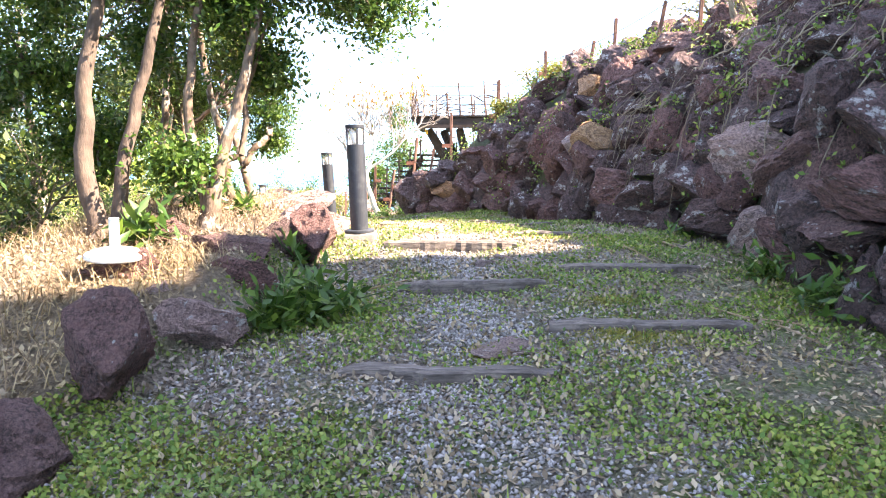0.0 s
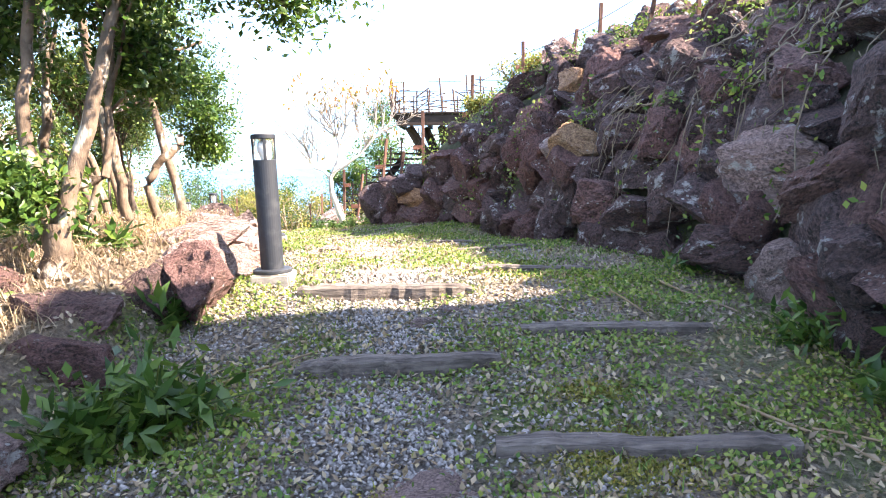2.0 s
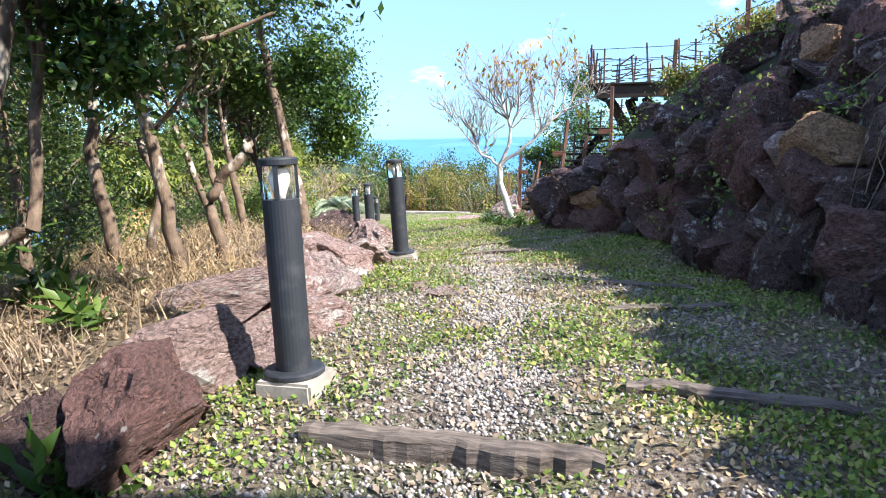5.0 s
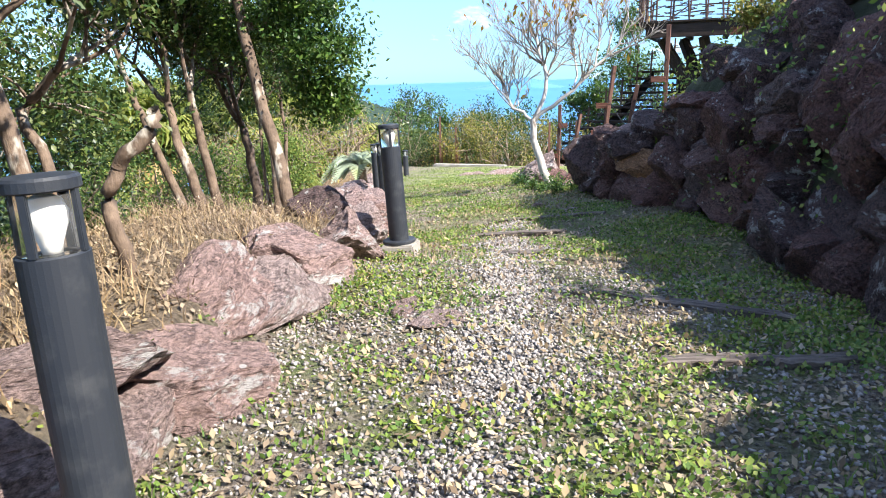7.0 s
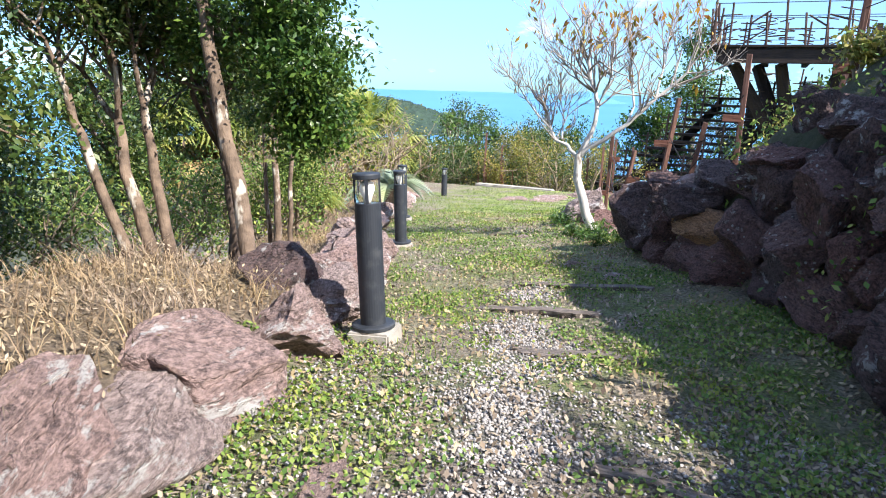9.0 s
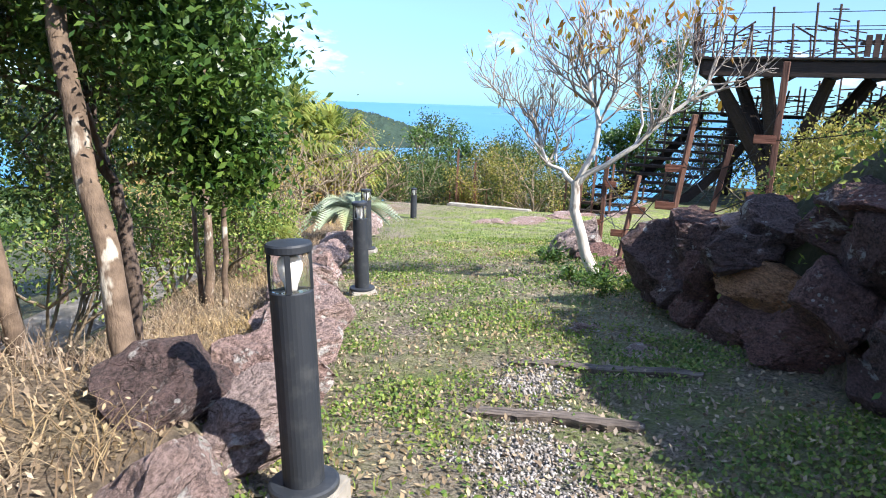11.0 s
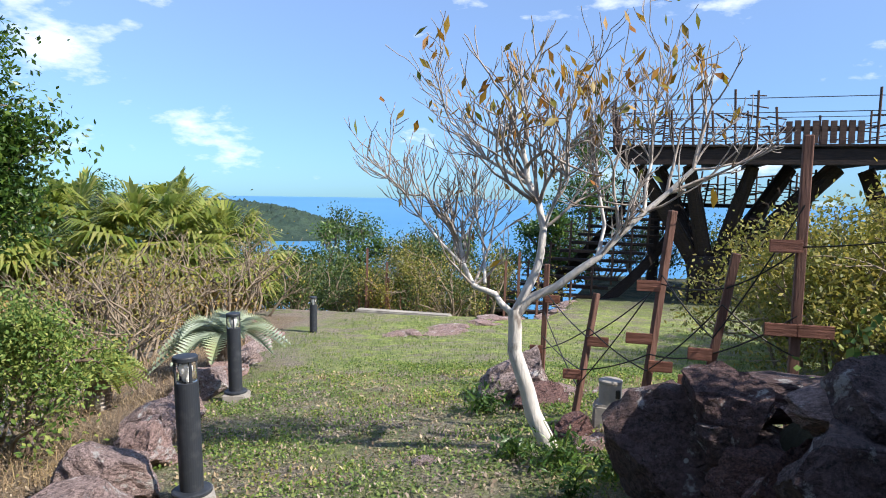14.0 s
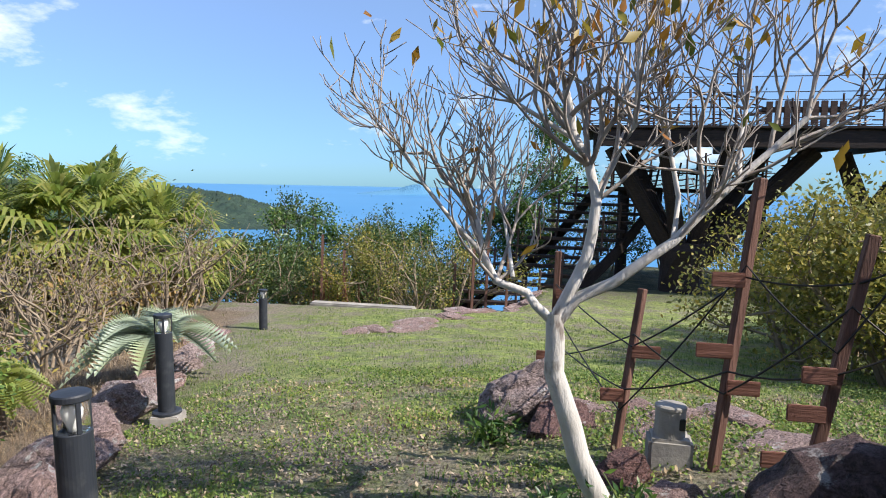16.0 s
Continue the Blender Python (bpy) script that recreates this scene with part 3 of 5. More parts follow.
for i, (x, y, z, sx, sy, sz, rz, kind_of, label) in enumerate(BORDER):
    me = kind_of[(i * 5 + 2) % 9]
    if y > 6.0 and x < float(knots(y, EDGE)) + 0.6 and "slab" not in label:      # the row lies end to end along the edge
        rz = -math.degrees(math.atan((float(knots(y + 0.3, EDGE)) - float(knots(y - 0.3, EDGE))) / 0.6)) + 14 * math.sin(i * 2.3)
        sx, sy, sz = sx * 1.05, sy * 1.4, sz * 0.98
    tagged(put("boulder", me, None, None, stone_pose(x, y, z, sx, sy, sz, rz, 8 * math.sin(i), 8 * math.cos(i * 2))), label, "boulder", "border rocks")

# ---- retaining wall of stones ----
wall = tagged(new("wall_retaining"), "dry-stacked dark volcanic boulders with pale lichen holding a bank", "stone wall", kind="structure")
rng = random.Random(11)
front = FOOT[1:14]
seg_len = [math.dist(a, b) for a, b in zip(front, front[1:])]
count = 0
for level, (hz, size) in enumerate(((0.12, 0.46), (0.44, 0.5), (0.78, 0.52), (1.08, 0.5), (1.36, 0.5), (1.66, 0.5), (1.96, 0.5), (2.28, 0.55), (2.7, 0.6), (3.2, 0.75), (3.8, 0.9))):
    s = rng.uniform(0, 0.3)
    while s < sum(seg_len):
        step = size * rng.uniform(0.45, 1.45)
        k, r = 0, s
        while r > seg_len[k]:
            r -= seg_len[k]
            k += 1
        f = r / seg_len[k]
        ax, ay, bx, by = *front[k], *front[k + 1]
        x0, y0 = ax + (bx - ax) * f, ay + (by - ay) * f
        nx_, ny_ = (by - ay) / seg_len[k], -(bx - ax) / seg_len[k]
        d = float(np.interp(hz, [p[1] for p in RISE], [p[0] for p in RISE])) + rng.uniform(-0.09, 0.17)
        x, y = x0 + nx_ * d, y0 + ny_ * d
        s += step
        if y < 0.5:
            continue
        top = float(mound(np.array([x0 + nx_ * 3.2]), np.array([y0 + ny_ * 3.2]))[0]) if y < 12.4 else float(np.interp(y, [12.4, 13.3, 14, 15], [2.1, 1.05, 0.62, 0.2]))
        if hz > top:
            continue
        base = float(knots(np.array([y0]), PROFILE)[0] + knots(np.array([y0]), CROSS)[0] * min(x0 - float(knots(np.array([y0]), CENTRE)[0]), 2.5))
        w = step * rng.uniform(1.0, 1.3)
        h = size * rng.uniform(0.55, 1.15)
        pick = rng.random()
        fam = DARK if pick < 0.62 else RED if pick < 0.98 else OCHRE if pick < 0.986 else PALE
        if math.hypot(x - 1.45, y - 10.1) < 0.3 and 0.9 <= hz <= 1.0 or math.hypot(x + 0.1, y - 12.9) < 0.35 and level == 1:
            fam = OCHRE
        put("stone", fam[rng.randrange(9)], None, wall, stone_pose(x, y, base + hz + rng.uniform(-0.08, 0.08), w, size * 0.95, h,
            math.degrees(math.atan2(by - ay, bx - ax)) + rng.uniform(-30, 30), rng.uniform(-25, 25), rng.uniform(-25, 25)))
        count += 1
# capping rocks at the wall's low end
for x, y, z, sx, sy, sz, rz in ((-0.68, 14.1, 0.28, 0.46, 0.42, 0.44, 20), (-0.2, 14.3, 0.30, 0.9, 0.5, 0.22, -10), (-0.1, 13.75, 0.40, 0.8, 0.5, 0.28, 15),
                                (0.35, 13.2, 0.62, 0.66, 0.5, 0.30, 40), (-0.35, 13.35, 0.3, 0.7, 0.5, 0.4, 70), (-0.95, 14.3, -0.12, 0.62, 0.55, 0.66, 5)):
    put("stone", (PALE if z > 0.3 else DARK)[int(x * 10 + 30) % 9], None, wall, stone_pose(x, y, z, sx, sy, sz, rz, 6, -6))

# ---- timber sleepers across the path ----
def sleeper(x0, y0, x1, y1, width, proud, seed, label):
    rng = random.Random(seed)
    n = 26
    L = math.dist((x0, y0), (x1, y1))
    bm = bmesh.new()
    rows_ = []
    for i in range(n + 1):
        f = i / n
        wob = 0.07 * noise.noise((f * 3, seed * 3.7, 0)) + 0.02 * noise.noise((f * 14, seed * 1.3, 5))
        taper = 1 - 0.45 * max(0, abs(f - 0.5) * 2 - 0.75) * 4 * rng.uniform(0.3, 1)
        hw, hh = width * 0.42 * taper * rng.uniform(0.78, 1.12), proud * taper * rng.uniform(0.92, 1.06)
        pts = [(-hw, -0.08), (-hw * 0.96, hh * 0.75), (-hw * 0.62, hh), (-0.1 * hw, hh * rng.uniform(0.88, 1.02)), (0.5 * hw, hh), (hw * 0.95, hh * 0.7), (hw, -0.08)]
        rows_.append([bm.verts.new(((f - 0.5) * L, a + wob, b)) for a, b in pts])
    for p, q in zip(rows_, rows_[1:]):
        for j in range(6):
            bm.faces.new((p[j], q[j], q[j + 1], p[j + 1]))
    bm.faces.new(rows_[0])
    bm.faces.new(rows_[-1][::-1])
    ob = part("timber_sleeper", bm, M_SLEEPER)
    za, zb = ground_at(x0, y0), ground_at(x1, y1)
    ob.matrix_basis = Matrix.LocRotScale(((x0 + x1) / 2, (y0 + y1) / 2, (za + zb) / 2),
                                         Euler((0, -math.atan2(zb - za, L), math.atan2(y1 - y0, x1 - x0))), None)
    return tagged(ob, label, "sleeper", "path sleepers")


for i, (x0, y0, x1, y1, w, p, label) in enumerate((
        (-0.62, 3.42, 0.45, 3.40, 0.15, 0.045, "grey weathered timber sleeper sunk in gravel"),
        (0.50, 4.02, 1.65, 3.98, 0.15, 0.06, "dark weathered timber sleeper among weeds"),
        (-0.42, 4.72, 0.58, 4.80, 0.14, 0.065, "split timber sleeper forming a low step"),
        (0.72, 5.20, 1.80, 5.20, 0.13, 0.05, "thin weathered sleeper among weeds"),
        (-0.64, 5.84, 0.48, 5.90, 0.15, 0.07, "curved weathered sleeper forming a step"),
        (0.52, 6.62, 1.45, 6.62, 0.13, 0.055, "dark sleeper half in the wall's shade"),
        (0.30, 8.18, 1.15, 8.40, 0.12, 0.03, "worn sleeper flush with shaded weeds"),
        (-0.24, 9.12, 0.95, 9.0, 0.12, 0.04, "half-buried sleeper running into shade"),
        (-1.10, 10.6, -0.3, 10.62, 0.16, 0.02, "nearly buried flat sleeper in grass"),
        (-1.72, 11.55, -0.75, 11.6, 0.14, 0.025, "nearly buried grey sleeper in grass"),
        (-1.75, 12.5, -0.5, 12.4, 0.14, 0.025, "thin buried sleeper in short grass"))):
    sleeper(x0, y0, x1, y1, w, p, i, label)

# ---- lamp bollards ----
def bollard(x, y, z, turn, lean, label):
    t = thing("bollard_lamp", pose(x, y, z, lean[0], lean[1], turn), label, "bollard lamp", "path lamps")
    bm = bmesh.new()
    box(bm, 0.01, -0.01, -0.075, 0.27, 0.26, 0.14, bevel=0.012)
    part("plinth", bm, M_CONC, t, "thin square concrete plinth")
    bm = bmesh.new()
    lathe(bm, [(0.135, 0.0), (0.135, 0.018), (0.125, 0.024), (0.088, 0.026)], 32)
    part("base_plate", bm, M_METAL, t, smooth=False)
    bm = bmesh.new()
    lathe(bm, [(0.079, 0.01), (0.079, 0.774), (0.075, 0.778), (0.060, 0.778)], 32)
    part("pole", bm, M_METAL, t, smooth=False)
    bm = bmesh.new()
    for (r0, z0), (r1, z1) in (((0.071, 0.778), (0.071, 0.925)),):
        lathe(bm, [(r0, z0), (r1, z1)], 32)
    g = part("glass", bm, M_GLASS, t, "clear lamp glass", True)
    g.visible_shadow = False
    bm = bmesh.new()
    lathe(bm, [(0.02, 0.776), (0.024, 0.80), (0.030, 0.815), (0.042, 0.845), (0.044, 0.87), (0.036, 0.895), (0.016, 0.908)], 20)
    part("bulb", bm, M_BULB, t, "white bulb", True)
    for i in range(4):
        a = radians(20 + 90 * i)
        bm = bmesh.new()
        box(bm, 0.074, 0, 0.852, 0.012, 0.020, 0.15, pose(0, 0, 0, 0, 0, math.degrees(a)), bevel=0.002)
        part("strut", bm, M_METAL, t)
    bm = bmesh.new()
    lathe(bm, [(0.080, 0.918), (0.084, 0.922), (0.084, 0.944), (0.079, 0.951), (0.02, 0.955)], 32)
    part("cap", bm, M_METAL, t)
    return t


for x, y, z, turn, lean, label in ((-0.90, 6.25, -0.01, 0, (0, -1.5), "black cylindrical bollard lamp beside pale rocks"),
                                   (-1.86, 10.14, -0.18, 10, (0, -3), "black bollard lamp leaning slightly over grass"),
                                   (-4.04, 14.43, -0.76, 40, (0, -2), "black bollard lamp in grass by border rocks"),
                                   (-5.72, 17.55, -1.10, 15, (0, -1.5), "black bollard lamp beside a silver palm"),
                                   (-7.86, 23.8, -1.92, 30, (0, 0), "black bollard lamp at the path's far end")):
    bollard(x, y, z, turn, lean, label)

# ---- trees ----
def grow(tb, p, d, length, radius, depth, rng, tips, spread=0.6, lift=0.25, wob=0.25, kids=(2, 3), shrink=0.7, minr=0.004):
    """A limb and its branches into the tubes; tips collects the ends."""
    pts, q, w = [p.copy()], p.copy(), d.normalized()
    n = 5
    for _ in range(n):
        w = (w + Vector((rng.gauss(0, wob), rng.gauss(0, wob), rng.gauss(0, wob) + lift)) * 0.3).normalized()
        q = q + w * (length / n)
        pts.append(q.copy())
    tb.add(pts, radius, max(minr, radius * 0.62))
    if depth == 0:
        tips.append((pts[-1], w))
        tips.append((pts[-3], w))
        return
    for i in range(rng.randint(*kids)):
        at = pts[-1] if i == 0 else pts[rng.randint(2, n)]
        nd = (w + Vector((rng.gauss(0, spread), rng.gauss(0, spread), rng.gauss(0.1, spread * 0.6)))).normalized()
        grow(tb, at, nd, length * rng.uniform(shrink - 0.12, shrink + 0.1), max(minr, radius * 0.6), depth - 1, rng, tips, spread, lift, wob, kids, shrink, minr)


def leafy_tree(x, y, trunks, n, leaf, label, seed, material=M_LEAF, bark=M_BARK, clumps=(), clump_r=0.5, z=None, depth=3, name="tree", group=""):
    """trunks: (points relative to the base, radius at foot, at top, limb length). clumps: extra crown masses (centre, radius)."""
    rng, nr = random.Random(seed), np.random.default_rng(seed)
    z = ground_at(x, y) - 0.05 if z is None else z
    t = thing(name, pose(x, y, z), label, "tree", group)
    tips, limbs = [], Tubes(6)
    for pts, r0, r1, L in trunks:
        tb = Tubes(12)
        P = [Vector(p) for p in pts]
        fine = []
        for a, b in zip(P, P[1:]):
            for i in range(4):
                fine.append(a.lerp(b, i / 4) + Vector((rng.gauss(0, 0.012), rng.gauss(0, 0.012), 0)) * (1 if i else 0))
        fine.append(P[-1])
        fine[0] = fine[0] - Vector((0, 0, 0.1))
        tb.add([fine[0], *fine[1:]], r0, r1)
        put("trunk", tb.mesh("trunk"), bark, t)
        if L:
            for i in range(3):
                d = (P[-1] - P[-2]).normalized() + Vector((rng.gauss(0, 0.55), rng.gauss(0, 0.55), 0.2))
                grow(limbs, P[-1], d, L, r1 * 0.75, depth, rng, tips)
    for c, r in clumps:
        c = Vector(c)
        for _ in range(int(14 + 26 * r)):
            d = Vector((rng.gauss(0, 1), rng.gauss(0, 1), rng.gauss(0, 0.8))).normalized() * r * rng.uniform(0.35, 1)
            tips.append((c + d, d.normalized()))
            if rng.random() < 0.35:
                limbs.add([c, c + d * 0.5 + Vector((0, 0, 0.05)), c + d], 0.018, 0.005)
    if limbs.n:
        tagged(put("branch_cluster", limbs.mesh("branch_cluster"), bark, t), kind="stuff")
    tp = np.array([tuple(p) for p, _ in tips])
    if n and len(tp):
        idx = nr.integers(0, len(tp), n)
        pos = tp[idx] + np.clip(nr.normal(size=(n, 3)), -1.5, 1.5) * clump_r * nr.uniform(0.15, 1, (n, 1)) * [0.5, 0.5, 0.38]
        tagged(put("crown", leaves_mesh("crown", pos, leaf, nr, 0.5, 0.35), material, t), kind="stuff")
    return t


# the planting bed's trees
leafy_tree(-2.0, 5.5, [([(0, 0, 0), (0.05, 0, 0.35)], 0.086, 0.072, 0),
                       ([(0.05, 0, 0.30), (0.16, 0.08, 0.75), (0.34, 0.15, 1.4), (0.45, 0.2, 2.0)], 0.055, 0.029, 0.7),
                       ([(0.0, 0, 0.30), (-0.12, 0.05, 0.8), (-0.1, 0.1, 1.4), (0.05, 0.1, 2.0)], 0.047, 0.025, 0.7),
                       ([(0.02, 0.03, 0.30), (0.02, 0.2, 0.55), (0.2, 0.3, 0.62), (0.26, 0.35, 1.2)], 0.039, 0.022, 0.5)],
           60000, 0.056, "multi-stemmed evergreen tree with mottled pale bark in a bed", 21, clump_r=0.42,
           clumps=(((0.5, 0.3, 2.2), 0.65), ((1.0, 0.5, 2.15), 0.5), ((-0.3, 0.2, 2.35), 0.7), ((0.2, 0.8, 2.4), 0.6), ((1.25, 0.9, 1.95), 0.4), ((0.9, 1.2, 2.5), 0.5), ((1.4, 0.3, 2.5), 0.5), ((-0.5, 0.5, 1.5), 0.3), ((0.35, 0.6, 1.35), 0.25), ((-0.15, -0.1, 0.55), 0.22)))
leafy_tree(-2.75, 5.2, [([(0, 0, 0), (-0.04, 0, 0.7), (0.05, 0.05, 1.5), (0.2, 0.1, 2.2)], 0.078, 0.036, 0.8),
                        ([(0.1, 0.1, 0), (0.22, 0.12, 0.7), (0.42, 0.2, 1.5), (0.6, 0.25, 2.2)], 0.058, 0.029, 0.7)],
           56000, 0.056, "evergreen tree with dark leaning trunks over dry grass", 22, clump_r=0.45, bark=M_DARKBARK,
           clumps=(((0, 0, 2.5), 0.9), ((-0.8, 0.3, 2.2), 0.8), ((0.4, -0.5, 2.6), 0.7), ((-0.7, 0.5, 1.3), 0.45), ((-0.4, 0.9, 0.8), 0.4)))
leafy_tree(-3.05, 10.45, [([(0, 0, 0), (-0.12, 0.02, 0.55), (-0.3, 0.05, 1.2), (-0.45, 0.1, 1.9), (-0.6, 0.1, 2.6)], 0.066, 0.040, 0.8)],
           44000, 0.048, "leaning evergreen tree with a dense glossy crown", 23, clump_r=0.4,
           clumps=(((0.12, 0.45, 1.55), 0.36), ((0.02, 0.45, 2.1), 0.46), ((-0.3, 0.2, 2.8), 0.65), ((0.05, 0.6, 1.15), 0.26), ((-0.6, 0.5, 1.8), 0.6)))
leafy_tree(-4.0, 10.35, [([(0, 0, 0), (-0.15, 0, 0.6), (-0.35, 0.1, 1.1)], 0.055, 0.036, 0.5), ([(0.12, 0.1, 0), (0.02, 0.1, 0.6), (-0.12, 0.15, 1.2)], 0.051, 0.032, 0.5),
                         ([(-0.05, -0.1, 0), (-0.35, -0.2, 0.9), (-0.5, -0.2, 1.3)], 0.043, 0.029, 0.5)],
           13000, 0.05, "small multi-stemmed tree with thin leafy branches", 24, M_LEAF2, clump_r=0.4,
           clumps=(((-0.5, 0.2, 2.0), 0.9), ((0.1, 0.4, 2.3), 0.7)))
leafy_tree(-4.3, 11.6, [([(0, 0, -0.1), (0, 0, 0.8), (-0.08, 0, 1.3)], 0.066, 0.043, 0.6)], 13000, 0.05, "round-crowned tree with a dark reddish trunk", 25, M_LEAF2, M_DARKBARK,
           clump_r=0.4, clumps=(((0, 0.2, 2.1), 0.9), ((-0.7, 0.3, 1.9), 0.8)))
leafy_tree(-3.1, 7.6, [([(0, 0, 0), (-0.1, 0, 0.7), (-0.05, 0, 1.3)], 0.055, 0.036, 0.6), ([(0.1, 0.2, 0), (0.2, 0.3, 0.5), (0.05, 0.3, 0.9), (0.3, 0.35, 1.1)], 0.039, 0.022, 0.4)],
           13000, 0.055, "crooked small tree with twisted pale limbs", 26, M_LEAF2, clump_r=0.4, clumps=(((-0.2, 0.1, 2.2), 0.9), ((-0.9, 0.4, 1.9), 0.8)))
leafy_tree(-2.32, 7.8, [([(0, 0, 0), (-0.04, -0.02, 0.27), (-0.06, -0.02, 0.5), (0.03, 0.01, 0.66), (0.18, 0.07, 0.8), (0.2, 0.08, 0.9)], 0.042, 0.034, 0)], 0, 0.05,
           "crooked dead grey trunk ending in a stump", 31)
leafy_tree(-2.42, 7.45, [([(0, 0, 0), (-0.08, -0.03, 0.65), (-0.22, -0.08, 1.5), (-0.3, -0.1, 2.3)], 0.05, 0.03, 0.5),
                         ([(-0.16, -0.06, 1.2), (0.05, 0.1, 1.5), (0.3, 0.3, 1.62), (0.55, 0.45, 1.74)], 0.02, 0.012, 0)], 5000, 0.05,
           "slender grey tree with one long level branch", 32, M_LEAF2, clump_r=0.4, clumps=(((-0.5, 0.1, 2.3), 0.5),))
leafy_tree(-5.4, 8.8, [([(0, 0, 0), (0.1, 0, 1.0), (0.0, 0, 2.0)], 0.070, 0.043, 0.9)], 14000, 0.06, "leafy tree on the falling slope", 27, M_LEAF2, clump_r=0.8,
           clumps=(((0, 0, 2.6), 1.2), ((-0.8, 0.6, 2.0), 1.0), ((0.6, 0.6, 1.7), 0.8)))
leafy_tree(-5.5, 13.7, [([(0, 0, 0), (0.03, 0, 0.8), (-0.05, 0, 1.8)], 0.055, 0.036, 0.55), ([(0.16, 0.05, 0), (0.2, 0.05, 0.8), (0.2, 0.05, 1.7)], 0.035, 0.025, 0.55),
                        ([(-0.14, 0.05, 0), (-0.16, 0, 1.5)], 0.031, 0.022, 0.5)],
           52000, 0.047, "tree with pale straight stems and a dense sunlit crown", 28, clump_r=0.4,
           clumps=(((-0.8, 0.2, 2.35), 0.8), ((-0.4, 0.4, 2.8), 0.8), ((-1.2, 0.3, 3.1), 1.0), ((-1.5, 0.2, 2.5), 0.6), ((0.1, 0.4, 2.3), 0.45)))
leafy_tree(-6.4, 15.3, [([(0, 0, 0), (0.03, 0, 0.6)], 0.039, 0.029, 0.35)], 10000, 0.045, "low bright green bushy tree", 29, M_WEED, clump_r=0.4,
           clumps=(((0, 0, 1.1), 0.55), ((-0.5, 0.2, 1.0), 0.5), ((0.4, 0.2, 0.95), 0.4)))
for i, (x, y, h) in enumerate(((-4.4, 3.6, 2.2), (-6.2, 6.0, 2.6), (-7.5, 10.5, 2.8), (-5.2, 1.2, 2.0), (-6.6, 3.0, 3.0))):
    leafy_tree(x, y, [([(0, 0, -0.2), (0.1, 0, h * 0.45), (0.0, 0, h * 0.8)], 0.09, 0.06, 0.9)], 12000, 0.07, "leafy evergreen tree among others on the slope", 40 + i,
               M_LEAF if i % 2 else M_LEAF2, clump_r=0.8, clumps=(((0, 0, h), 1.1), ((0.5, 0.5, h * 0.7), 0.9), ((-0.6, 0.2, h * 1.1), 0.9)), group="slope trees")


